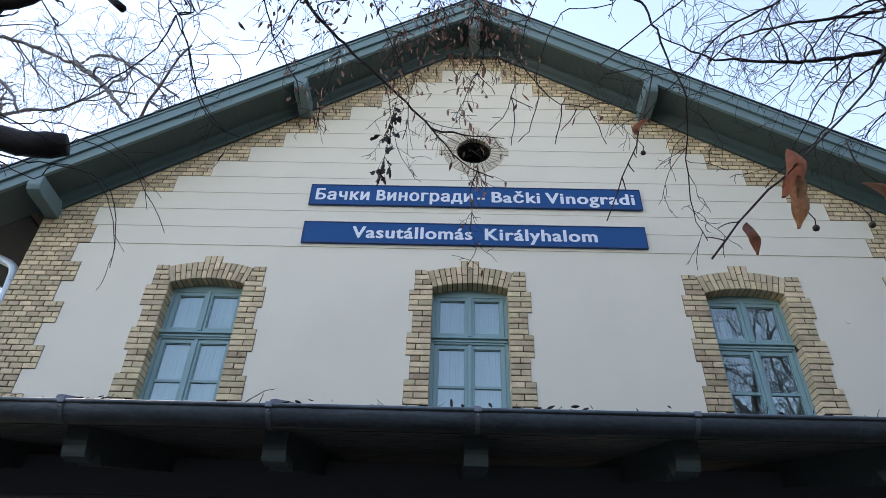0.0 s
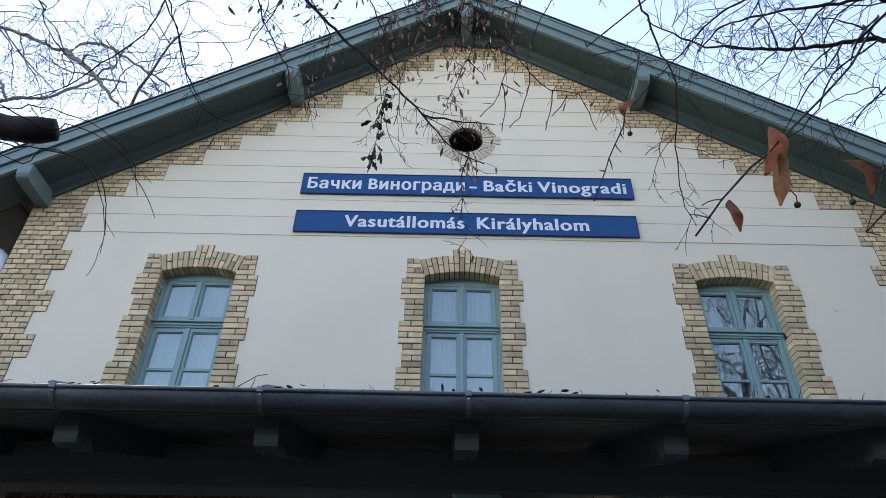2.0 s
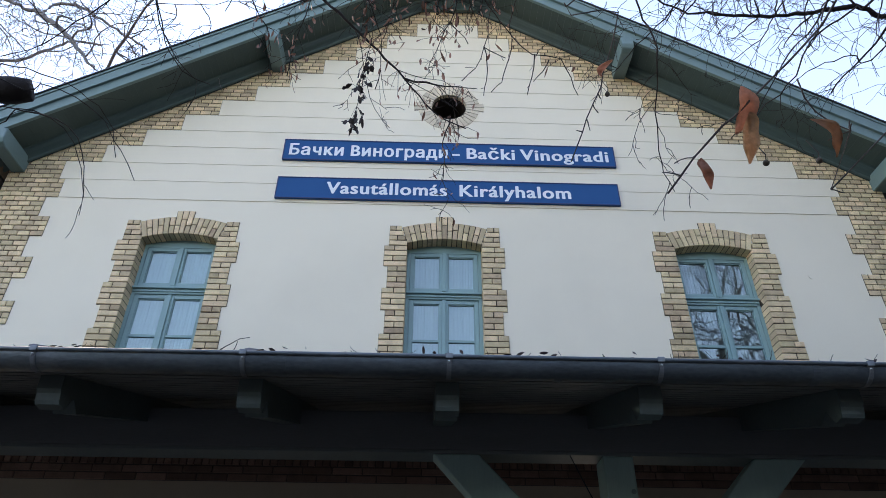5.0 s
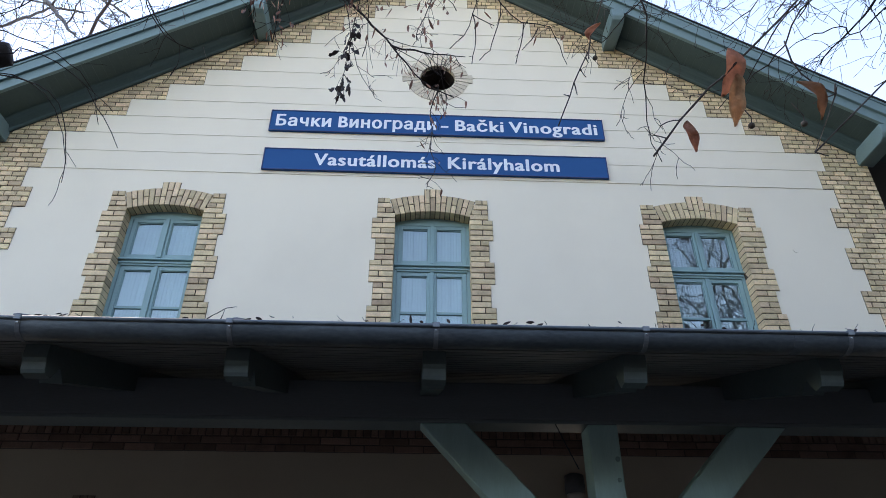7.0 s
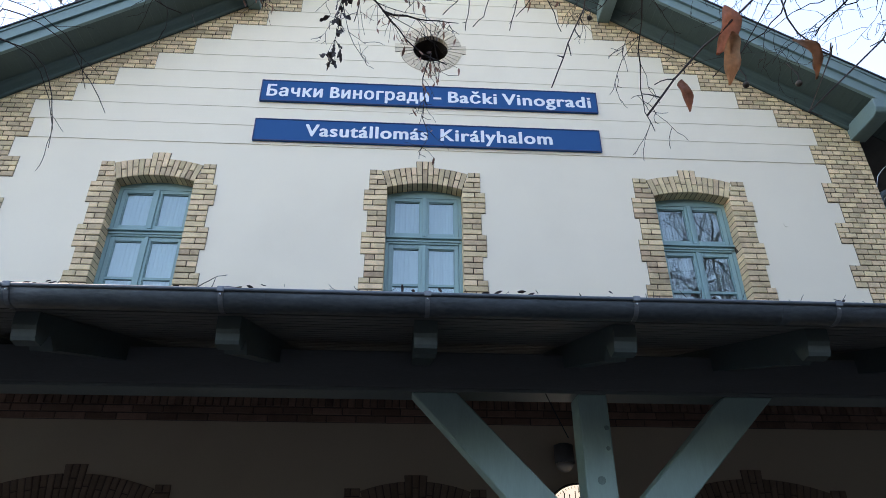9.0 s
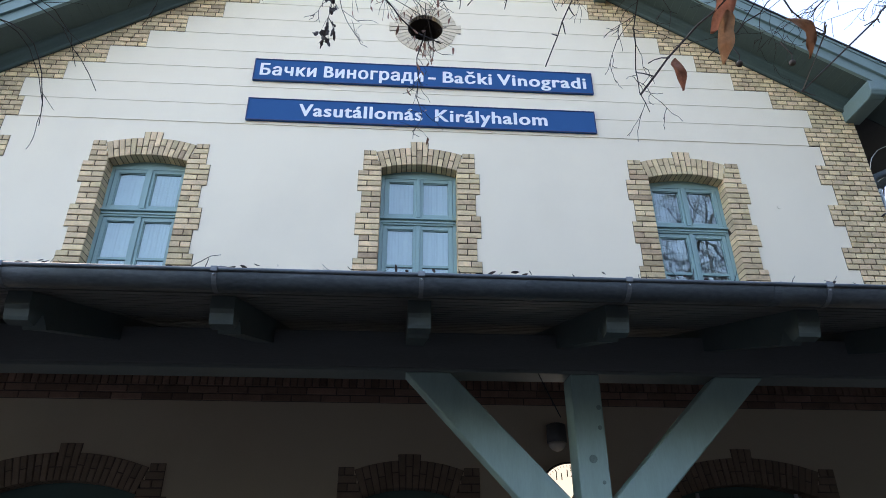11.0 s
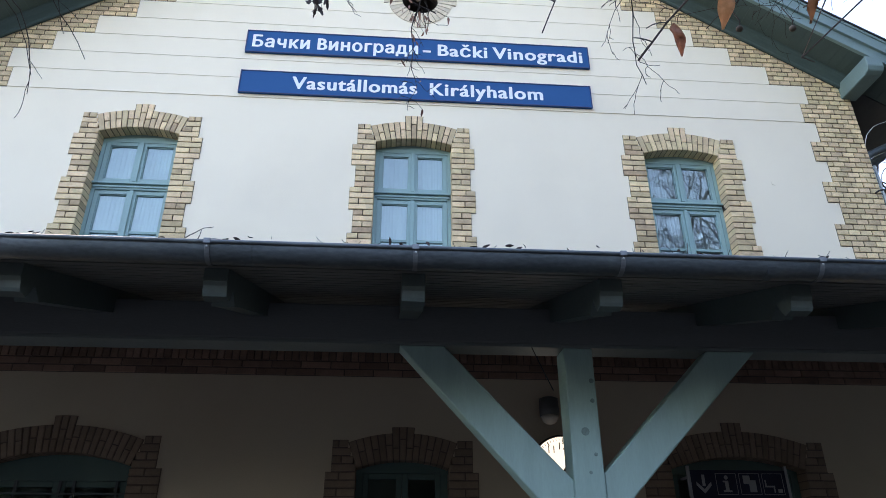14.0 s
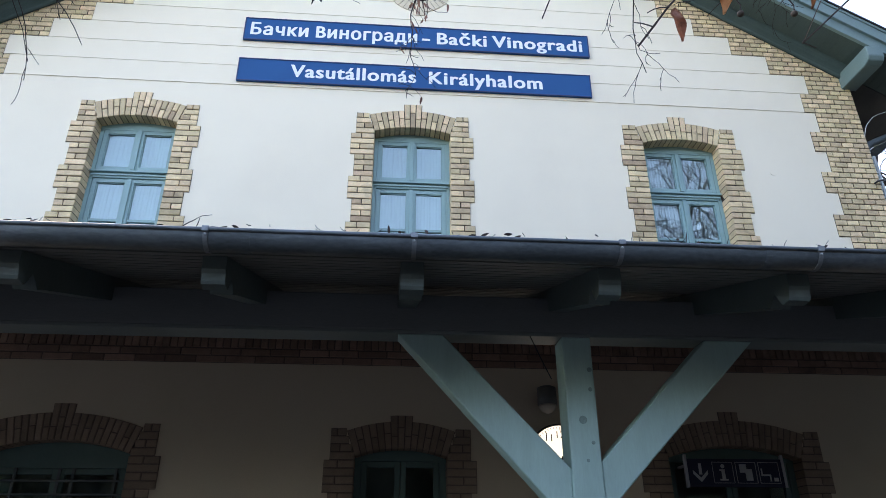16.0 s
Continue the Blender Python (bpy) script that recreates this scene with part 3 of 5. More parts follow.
        for i in range(n):
            bm.faces.new((rows[0][i], rows[0][i + 1], rows[1][i + 1], rows[1][i]))
        r = bmesh.ops.solidify(bm, geom=bm.faces[:], thickness=0.003)
        ob = part("curtain", bm, curtain, None)
        ob.location.x = cx
        tagged(ob, "pale curtain with the reflected sky in its tint", "curtain")


window("window_1", WINDOWS[0][0], WINDOWS[0][1], "blue-green wooden casement window with lace behind", LACE, GLASS_CLEAR)
window("window_2", WINDOWS[1][0], WINDOWS[1][1], "blue-green wooden casement window with pale blind behind", BLIND, GLASS_CLEAR)
window("window_3", WINDOWS[2][0], WINDOWS[2][1], "blue-green wooden casement window reflecting bare trees", SKY_SHEET, GLASS)


def lower_opening(nm, cx, half, zs, rise, label, category, door):
    w = thing(nm, label, category, (cx, 0, 0), kind="structure")
    y0, z0 = 0.165, 0.14 if door else 1.0
    hb = zs - (0.02 if door else 0.115)     # underside of the arched head board
    head = arch_points(0, half + 0.03, zs + 0.02, rise)
    bm = bmesh.new()
    prism(bm, [(-half - 0.03, hb)] + head + [(half + 0.03, hb)], y0, y0 + 0.08)
    box(bm, -half - 0.03, -half + 0.06, y0, y0 + 0.08, z0, hb), box(bm, half - 0.06, half + 0.03, y0, y0 + 0.08, z0, hb)
    box(bm, -half + 0.06, half - 0.06, y0, y0 + 0.08, z0, z0 + 0.08)
    # Frame and leaves darker than the upper windows: canopy shade put into the paint.
    part("frame", bm, TEAL, w)
    for sd in (-1, 1):
        a, b = sorted((sd * 0.003, sd * (half - 0.062)))
        bm = bmesh.new()
        st = 0.056
        for x0, x1, c, d in ((a, a + st, z0 + 0.082, hb - 0.003), (b - st, b, z0 + 0.082, hb - 0.003), (a + st, b - st, hb - 0.003 - st, hb - 0.003), (a + st, b - st, z0 + 0.082, z0 + 0.2)):
            box(bm, x0, x1, y0 + 0.01, y0 + 0.06, c, d, 0.006)
        if door:
            box(bm, a + st, b - st, y0 + 0.02, y0 + 0.05, z0 + 0.2, 1.0, 0.004)
            box(bm, a + st, b - st, y0 + 0.012, y0 + 0.055, 1.0, 1.08, 0.006)
        leaf = part("door_leaf" if door else "sash", bm, TEAL, w)
        bm = bmesh.new()
        box(bm, a + st - 0.005, b - st + 0.005, y0 + 0.032, y0 + 0.038, 1.08 if door else z0 + 0.2, hb - 0.003 - st)
        glaze(part("pane", bm, GLASS_LOWER, leaf, "dark reflecting glass"))
    if not door:
        # iron grille in front of the sashes
        for z in (2.155, 2.03, 1.90, 1.775, 1.65, 1.525, 1.40, 1.275, 1.15):
            bm = bmesh.new()
            box(bm, -half + 0.004, half - 0.004, y0 - 0.03, y0 - 0.014, z - 0.009, z + 0.009, 0.003)
            part("grille_bar", bm, GRILLE, w)
        for x in (-3.93, -3.755, -3.345, -3.213, -2.814):
            bm = bmesh.new()
            box(bm, x - cx - 0.014, x - cx + 0.014, y0 - 0.018, y0 - 0.002, z0, zs - 0.116, 0.003)
            part("grille_bar", bm, GRILLE, w)


lower_opening("window_4", *LOWER[0], "blue-green barred window in the canopy's shade", "window", False)
lower_opening("door_1", *LOWER[1], "blue-green glazed double door in the canopy's shade", "door", True)
lower_opening("door_2", *LOWER[2], "dark glazed double door under the pictogram sign", "door", True)


# ---- name signs ----
def text_mesh(body, bold):
    cu = bpy.data.curves.new("text", "FONT")
    cu.body, cu.size, cu.extrude, cu.resolution_u, cu.space_character = body, 1.0, 0.0, 4, 1.0 + bold
    ob = new("text", cu)
    bpy.context.view_layer.update()
    me = bpy.data.meshes.new_from_object(ob.evaluated_get(bpy.context.evaluated_depsgraph_get()))
    bpy.data.objects.remove(ob)
    return me


def bar_letter(g):
    """A letter of two stems and a crossbar, drawn as one clean outline within the same bounds."""
    co = [v.co.copy() for v in g.vertices]
    (x0, x1), (z0, z1), y = (min(c.x for c in co), max(c.x for c in co)), (min(c.z for c in co), max(c.z for c in co)), co[0].y
    s, m, q = (x1 - x0) * 0.2, z0 + (z1 - z0) * 0.515, (z1 - z0) * 0.075
    pts = [(x0, z0), (x0 + s, z0), (x0 + s, m - q), (x1 - s, m - q), (x1 - s, z0), (x1, z0), (x1, z1), (x1 - s, z1), (x1 - s, m + q), (x0 + s, m + q), (x0 + s, z1), (x0, z1)]
    g.clear_geometry()
    g.from_pydata([(x, y, z) for x, z in pts], [], [(0, 1, 2, 9, 10, 11), (2, 3, 8, 9), (3, 4, 5, 6, 7, 8)])


def embolden(g, rx, rz):
    """Thickens a flat letter: copies of it shifted round a small oval, each a hair in front of the last."""
    v = [x.co.copy() for x in g.vertices]
    f = [tuple(p.vertices) for p in g.polygons]
    vv, ff = list(v), list(f)
    for k in range(12):
        a = 2 * math.pi * k / 12
        o = Vector((rx * math.cos(a), -0.0002 * (k + 1), rz * math.sin(a)))
        ff += [tuple(i + len(vv) for i in p) for p in f]
        vv += [p + o for p in v]
    g.clear_geometry()
    g.from_pydata([tuple(p) for p in vv], [], ff)


def glyphs(me):
    """The letters of a text as meshes of their own: faces whose spans in x overlap belong to one letter."""
    spans = []
    order = sorted(me.polygons, key=lambda p: min(me.vertices[i].co.x for i in p.vertices))
    for p in order:
        lo, hi = min(me.vertices[i].co.x for i in p.vertices), max(me.vertices[i].co.x for i in p.vertices)
        if spans and lo < spans[-1][1] - 0.0005:
            spans[-1][1] = max(spans[-1][1], hi)
            spans[-1][2].append(p)
        else:
            spans.append([lo, hi, [p]])
    out = []
    for _, _, polys in spans:
        used = sorted({i for p in polys for i in p.vertices})
        index = {i: k for k, i in enumerate(used)}
        g = bpy.data.meshes.new("letter")
        g.from_pydata([me.vertices[i].co[:] for i in used], [], [[index[i] for i in p.vertices] for p in polys])
        if len(used) == 12 and len(polys) == 13:
            bar_letter(g)
        g.materials.append(WHITE)
        out.append(g)
    return out


def name_sign(words, x0, x1, z0, z1, cap, base_z, label):
    s = thing("station_sign", label, "sign", ((x0 + x1) / 2, -0.012, (z0 + z1) / 2), group="station name signs")
    cx, cz = (x0 + x1) / 2, (z0 + z1) / 2
    bm = bmesh.new()
    box(bm, x0 - cx, x1 - cx, -0.028, 0, z0 - cz, z1 - cz, 0.004)
    part("board", bm, BLUE, s)
    bm = bmesh.new()
    t = 0.012
    for a, b, c, d in ((x0, x1, z0, z0 + t), (x0, x1, z1 - t, z1), (x0, x0 + t, z0 + t, z1 - t), (x1 - t, x1, z0 + t, z1 - t)):
        box(bm, a - cx, b - cx, -0.036, -0.0275, c - cz, d - cz, 0.002)
    part("rim", bm, NAVY_EDGE, s, "narrow dark blue rim")
    for body, tx0, tx1 in words:
        me = text_mesh(body, 0.10)
        co = np.array([v.co[:] for v in me.vertices])
        lo, hi = co[:, 0].min(), co[:, 0].max()
        k, kz = (tx1 - tx0) / (hi - lo), cap / 0.715
        me.transform(Matrix(((k, 0, 0, tx0 - cx - lo * k), (0, 0, -0.25, -0.0315), (0, kz, 0, base_z - cz), (0, 0, 0, 1))))
        me.materials.clear()
        me.materials.append(WHITE)
        for glyph in glyphs(me):
            embolden(glyph, 0.034 * k, 0.020 * kz)
            part("letter", glyph, WHITE, s)


name_sign([("Бачки", -2.13, -1.405), ("Bиногради", -1.29, 0.02), ("-", 0.10, 0.185), ("Bački", 0.297, 0.945), ("Vinogradi", 1.035, 2.24)], -2.22, 2.34, 7.555, 7.92, 0.195, 7.643, "long blue enamel station sign with white lettering")
name_sign([("Vasutállomás", -1.56, 0.015), ("Királyhalom", 0.195, 1.655)], -2.225, 2.31, 6.895, 7.25, 0.195, 6.985, "long blue enamel station sign with white lettering")

# ---- roof of the house ----
roof = thing("gable_roof", "dark tiled gable roof with teal boarded overhang", "roof", (APEX_X, 0, FRIEZE_APEX), kind="structure")
OVER, LIFT, EAVE = 0.56, 0.14, 6.75
cosr = 0.84


def slab(bm, side, lift0, lift1, y0, y1, e0=0.0, e1=EAVE):
    """A layer of the roof on one side, between two heights over the wall line, relative to the apex."""
    k = SLOPES[side]
    prism(bm, [(side * e0, lift0 - k * e0), (side * e1, lift0 - k * e1), (side * e1, lift1 - k * e1), (side * e0, lift1 - k * e0)], y0, y1)


for side in (-1, 1):
    bm = bmesh.new()
    slab(bm, side, LIFT + 0.03, LIFT + 0.16, -OVER + 0.05, DEPTH + 1.0)
    part("roof_deck", bm, SOFFIT_WOOD, roof)
    bm = bmesh.new()
    n = int(EAVE / cosr / 0.115)
    for i in range(n):
        a, b = EAVE * i / n, EAVE * (i + 1) / n
        slab(bm, side, LIFT, LIFT + 0.026, -OVER + 0.03, -0.001, a + 0.0012, b - 0.0012)
    part("soffit_boards", bm, SHADED_SOFFIT, roof, "teal boarded soffit")
    bm = bmesh.new()
    slab(bm, side, LIFT - 0.02, LIFT + 0.15, -OVER - 0.02, -OVER + 0.025, 0.0, EAVE + 0.02)
    part("barge_board", bm, TEAL_LIGHT, roof)
    bm = bmesh.new()
    slab(bm, side, LIFT + 0.152, LIFT + 0.375, -OVER - 0.055, -OVER + 0.02, 0.0, EAVE + 0.06)
    slab(bm, side, LIFT + 0.33, LIFT + 0.374, -OVER - 0.068, -OVER - 0.054, 0.0, EAVE + 0.06)
    part("verge_trim", bm, TEAL_LIGHT, roof)
    bm = bmesh.new()
    slab(bm, side, LIFT + 0.378, LIFT + 0.40, -OVER - 0.085, -OVER + 0.06, 0.0, EAVE + 0.1)
    part("verge_flashing", bm, DARK_METAL, roof, "dark sheet metal edge")
    bm = bmesh.new()
    for i in range(40):
        a, b = EAVE * i / 40, EAVE * (i + 1) / 40 + 0.02
        slab(bm, side, LIFT + 0.17 + 0.004 * (i % 2), LIFT + 0.335 + 0.008 * (i % 2), -OVER + 0.06, DEPTH + 1.0, a, b)
    tagged(part("tile_courses", bm, ROOF_TILE, roof, "brown roof tiles"), kind="stuff")
    # moulded frieze board against the wall
    bm = bmesh.new()
    k, e = SLOPES[side], 5.96 if side > 0 else 5.86
    section = [(-0.024, -0.03), (-0.05, -0.03), (-0.06, -0.015), (-0.066, 0.012), (-0.085, 0.035), (-0.115, 0.062), (-0.14, 0.098), (-0.148, 0.12), (-0.165, LIFT - 0.004), (-0.024, LIFT - 0.004)]
    near_end = [bm.verts.new((0, y, z)) for y, z in section]
    far_end = [bm.verts.new((side * e, y, z - k * e)) for y, z in section]
    bm.faces.new(near_end), bm.faces.new(far_end[::-1])
    for i in range(len(section)):
        j = (i + 1) % len(section)
        bm.faces.new((near_end[i], far_end[i], far_end[j], near_end[j]))
    part("frieze_board", bm, SHADED_SOFFIT, roof)
    # boxed side eave
    bm = bmesh.new()
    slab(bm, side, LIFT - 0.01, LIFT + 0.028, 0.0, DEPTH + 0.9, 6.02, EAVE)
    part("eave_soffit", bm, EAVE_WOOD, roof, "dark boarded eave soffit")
bm = bmesh.new()
prism(bm, [(-0.44, -0.315), (0.45, -0.315), (0.45, LIFT - 0.004 - SLOPES[1] * 0.45), (0, LIFT - 0.004), (-0.44, LIFT - 0.004 - SLOPES[-1] * 0.44)], -0.095, -0.028)
part("apex_board", bm, TEAL, roof)
for x in (-5.69, -2.56, 0.01, 2.59, 5.885):
    bm = bmesh.new()
    top = LIFT + 0.01 - SLOPES[1 if x > 0 else -1] * abs(x) - (0.0 if abs(x) < 0.1 else 0.035)
    y1 = -OVER - 0.045
    h = 0.24 if abs(x) > 0.1 else 0.42
    half = 0.112 if x > 5 else 0.09
    prism_x(bm, [(0.02, top), (y1, top), (y1, top - h + 0.09), (y1 + 0.03, top - h + 0.03), (y1 + 0.1, top - h), (0.02, top - h)], x - half, x + half)
    bmesh.ops.bevel(bm, geom=bm.edges[:], offset=0.010, segments=1, affect="EDGES")
    part("purlin_end", bm, TEAL_LIGHT, roof)

# ---- canopy ----
GY, GZ = -3.872, 2.892          # gutter centre line
BY = -2.60                    # front face of the posts
can = thing("canopy", "low-pitched timber station canopy painted teal", "canopy", (0, 0, 0), kind="structure")
# Ends extended beyond view; the unseen lengths keep side light off the lower wall.
CX0, CX1 = -12.0, 12.0
ANG = math.atan2(3.93 - 2.87, 3.75)


def canopy_z(y):
    return 2.87 + (y + 3.75) * math.tan(ANG)


bm = bmesh.new()
prism_x(bm, [(-3.8, canopy_z(-3.8) + 0.005), (-0.002, canopy_z(0) + 0.005), (-0.002, canopy_z(0) + 0.022), (-3.8, canopy_z(-3.8) + 0.022)], CX0, CX1)
part("roof_sheet", bm, ROOF_FELT, can, "dark bitumen roofing felt")
bm = bmesh.new()
n = 34
for i in range(n):
    a, b = -3.78 + 3.775 * i / n, -3.78 + 3.775 * (i + 1) / n
    prism_x(bm, [(a + 0.003, canopy_z(a) - 0.02), (b - 0.003, canopy_z(b) - 0.02), (b - 0.003, canopy_z(b)), (a + 0.003, canopy_z(a))], CX0, CX1)
part("ceiling_boards", bm, SHADED_BOARD, can, "tongue and groove boards, darkened for the canopy's shade")
RAFTERS = [-0.09 + (1.0 if k < 0 else 1.04) * k for k in range(-11, 12)]
for x in RAFTERS:
    bm = bmesh.new()
    z0 = canopy_z(-3.72) - 0.022
    prof = [(-0.004, canopy_z(0) - 0.022), (-3.72, z0), (-3.72, z0 - 0.07), (-3.708, z0 - 0.09), (-3.70, z0 - 0.125), (-3.69, z0 - 0.142), (-3.63, z0 - 0.15),
            (-3.605, z0 - 0.12), (-3.575, z0 - 0.065), (-3.545, z0 - 0.085), (-3.50, z0 - 0.125), (-3.45, z0 - 0.105), (-3.40, z0 - 0.09), (-0.004, canopy_z(0) - 0.13)]
    prism_x(bm, prof, x - 0.06, x + 0.06)
    part("rafter", bm, SHADED_RAFTER, can)
bm = bmesh.new()
box(bm, CX0 + 0.1, CX1 - 0.1, BY, BY + 0.2, 2.855, 3.11, 0.012)
part("beam", bm, SHADED_BEAM, can)
# Added paler strip that paints the ground light on the beam's underside.
bm = bmesh.new()
box(bm, CX0 + 0.1, CX1 - 0.1, BY - 0.002, BY + 0.202, 2.832, 2.854, 0.004)
part("beam_lining", bm, LIT_STRIP, can)
for px in (-11.5, -5.22, 1.043, 7.30):
    bm = bmesh.new()
    box(bm, px - 0.0772, px + 0.1213, BY + 0.002, BY + 0.21, 0.14, 2.832, 0.012)
    part("post", bm, TEAL_POST, can)
    for sd, reach, w, hi, lo, foot in ((-1, 1.1905, 0.3031, 1.976, 1.615, 0.0772), (1, 1.2732, 0.3417, 2.017, 1.703, 0.1213)):
        bm = bmesh.new()
        prism(bm, [(px + sd * reach, 2.832), (px + sd * (reach - w), 2.832), (px + sd * foot, hi), (px + sd * foot, lo)], BY + 0.012, BY + 0.17)
        bmesh.ops.bevel(bm, geom=bm.edges[:], offset=0.008, segments=1, affect="EDGES")
        part("brace", bm, TEAL_POST, can)
    for dx, z, r in ((0.022, 2.276, 0.0265), (0.0882, 2.475, 0.0143), (0.0937, 2.607, 0.0165), (0.0331, 2.023, 0.011), (-0.0441, 1.769, 0.0132), (0.0772, 2.133, 0.0121)):
        bm = bmesh.new()
        tube(bm, [(px + dx, BY + 0.004, z), (px + dx, BY - 0.001, z)], r, 14)
        part("wood_plug", bm, KNOT, can)
    bm = bmesh.new()
    box(bm, px - 0.16, px + 0.16, BY - 0.06, BY + 0.26, 0.13, 0.2, 0.01)
    part("foot_plate", bm, DARK_METAL, can)

# gutter: half-round trough with rolled rim, straps with screws, joints
gut = thing("gutter", "weathered dark zinc half-round gutter on strap brackets", "gutter", (0, GY, GZ))
bm = bmesh.new()
R0 = 0.078
arc = [math.pi + math.pi * k / 18 for k in range(19)]
prof = [(R0 * math.cos(t), R0 * math.sin(t)) for t in arc]
prof += [((R0 - 0.004) * math.cos(t), (R0 - 0.004) * math.sin(t)) for t in arc[::-1]]
prism_x(bm, prof, CX0, CX1)
smooth(part("trough", bm, ZINC, gut))
bm = bmesh.new()
tube(bm, [(CX0, -R0 - 0.002, 0.002), (CX1, -R0 - 0.002, 0.002)], 0.011, 10)
smooth(part("rolled_rim", bm, ZINC, gut))
for x in RAFTERS:
    bm = bmesh.new()
    prof = [((R0 + 0.004) * math.cos(t), (R0 + 0.004) * math.sin(t)) for t in arc] + [((R0 + 0.0005) * math.cos(t), (R0 + 0.0005) * math.sin(t)) for t in arc[::-1]]
    prism_x(bm, prof, x - 0.0115, x + 0.0115)
    box(bm, x - 0.017, x + 0.017, -R0 - 0.016, -R0 + 0.01, -0.012, 0.016, 0.004)
    st = part("strap", bm, STRAP, gut)
    bm = bmesh.new()
    bmesh.ops.create_uvsphere(bm, u_segments=8, v_segments=5, radius=0.006)
    ob = part("screw", bm, GALV, st)
    ob.location = (x, -R0 - 0.002, -0.022)
for x in (-0.9, 0.45, 1.72):
    bm = bmesh.new()
    prof = [((R0 + 0.0025) * math.cos(t), (R0 + 0.0025) * math.sin(t)) for t in arc] + [((R0 + 0.0004) * math.cos(t), (R0 + 0.0004) * math.sin(t)) for t in arc[::-1]]
    prism_x(bm, prof, x - 0.02, x + 0.02)
    part("soldered_joint", bm, ZINC, gut)


# ---- trees ----
class Wood:
    """Collects round, tapering sticks as one mesh, and the leaves that hang on them."""

    def __init__(self, seed):
        self.v, self.f, self.lv, self.lf, self.dv, self.df = [], [], [], [], [], []
        self.rng = random.Random(seed)
        self.thin, self.kinks = 0.0015, 9.0

    def stick(self, pts, r0, r1, sides=5, cap=True):
        ref, base, n = Vector((0.31, 0.17, 0.93)), len(self.v), len(pts)
        for i, p in enumerate(pts):
            d = (pts[min(i + 1, n - 1)] - pts[max(i - 1, 0)]).normalized()
            u = d.cross(ref)
            if u.length < 0.05:
                u = d.cross(Vector((1, 0, 0)))
            u.normalize()
            w = d.cross(u)
            r = r0 + (r1 - r0) * i / (n - 1)
            r *= 1 + self.rng.uniform(-0.10, 0.16)
            for k in range(sides):
                a = 2 * math.pi * k / sides
                self.v.append(p + (u * math.cos(a) + w * math.sin(a)) * r)
        for i in range(n - 1):
            for k in range(sides):
                a, b = base + i * sides + k, base + i * sides + (k + 1) % sides
                self.f.append((a, b, b + sides, a + sides))
        if cap:
            self.f.append(tuple(base + (n - 1) * sides + k for k in range(sides)))

    def curve(self, guide, step=0.05, wiggle=0.012):
        """A smooth, slightly knotty way through the guide points."""
        g = [Vector(p) for p in guide]
        g = [g[0] * 2 - g[1]] + g + [g[-1] * 2 - g[-2]]
        out = []
        for i in range(1, len(g) - 2):
            n = max(2, int((g[i + 1] - g[i]).length / step))
            for k in range(n):
                t = k / n
                a, b, c, d = g[i - 1], g[i], g[i + 1], g[i + 2]
                out.append(0.5 * ((2 * b) + (c - a) * t + (2 * a - 5 * b + 4 * c - d) * t * t + (3 * b - a - 3 * c + d) * t ** 3))
        out.append(g[-2])
        rn = self.rng
        return [p + Vector((rn.uniform(-1, 1), rn.uniform(-1, 1), rn.uniform(-1, 1))) * wiggle for p in out]

    def shoot(self, p, d, length, droop, bend, step):
        """A wandering shoot from p towards d, that sinks or rises as it goes."""
        rn, pts, d = self.rng, [p.copy()], d.normalized()
        n = max(3, int(length / step))
        for i in range(n):
            d = (d + Vector((rn.gauss(0, bend), rn.gauss(0, bend), rn.gauss(0, bend) - droop))).normalized()
            pts.append(pts[-1] + d * (length / n))
        return pts

    def grow(self, pts, r0, r1, plan, level=0, sides=6):
        """A limb along pts and the shoots of the next levels. plan: rows of (per metre, length, droop, bend, spread)."""
        self.stick(pts, r0, r1, sides)
        if level >= len(plan):
            return
        per_m, length, droop, bend, spread = plan[level]
        rn = self.rng
        total = sum((b - a).length for a, b in zip(pts, pts[1:]))
        for _ in range(max(1, int(per_m * total * rn.uniform(0.8, 1.2)))):
            t = rn.uniform(0.12, 1.0) ** 0.8
            i = min(int(t * (len(pts) - 1)), len(pts) - 2)
            p, d = pts[i], (pts[i + 1] - pts[i]).normalized()
            side = Vector((rn.gauss(0, 1), rn.gauss(0, 1), rn.gauss(0, 0.8)))
            side = (side - d * side.dot(d)).normalized()
            r = max(self.thin, (r0 + (r1 - r0) * t) * rn.uniform(0.35, 0.6))
            ln = length * rn.uniform(0.45, 1.25)
            child = self.shoot(p, d * (1 - spread) + side * spread, ln, droop, bend, max(0.025, ln / self.kinks))
            self.grow(child, r, max(0.0011, r * 0.45), plan, level + 1, max(3, sides - 1))

    def bract(self, p, d, length, width, dark=False, rag=0.0):
        """One dry leaf: a narrow blade, folded along its rib and curled."""
        rn = self.rng
        d = d.normalized()
        u = d.cross(Vector((rn.gauss(0, 1), rn.gauss(0, 1), rn.gauss(0, 1)))).normalized()
        w = d.cross(u)
        V, F = (self.dv, self.df) if dark else (self.lv, self.lf)
        base, n, curl, twist = len(V), 6, rn.uniform(-0.35, 0.35), rn.uniform(-0.9, 0.9)
        for i in range(n + 1):
            t = i / n
            half = width * 0.5 * math.sin(math.pi * min(0.97, 0.06 + 0.92 * t)) ** 0.7 * (1 + rag * rn.uniform(-1, 0.5))
            a = twist * t
            uu = u * math.cos(a) + w * math.sin(a)
            ww = w * math.cos(a) - u * math.sin(a)
            c = p + d * (length * t) + w * (curl * length * t * t)
            V.extend((c - uu * half + ww * half * 0.35, c, c + uu * half * rn.uniform(0.8, 1.1) + ww * half * 0.35))
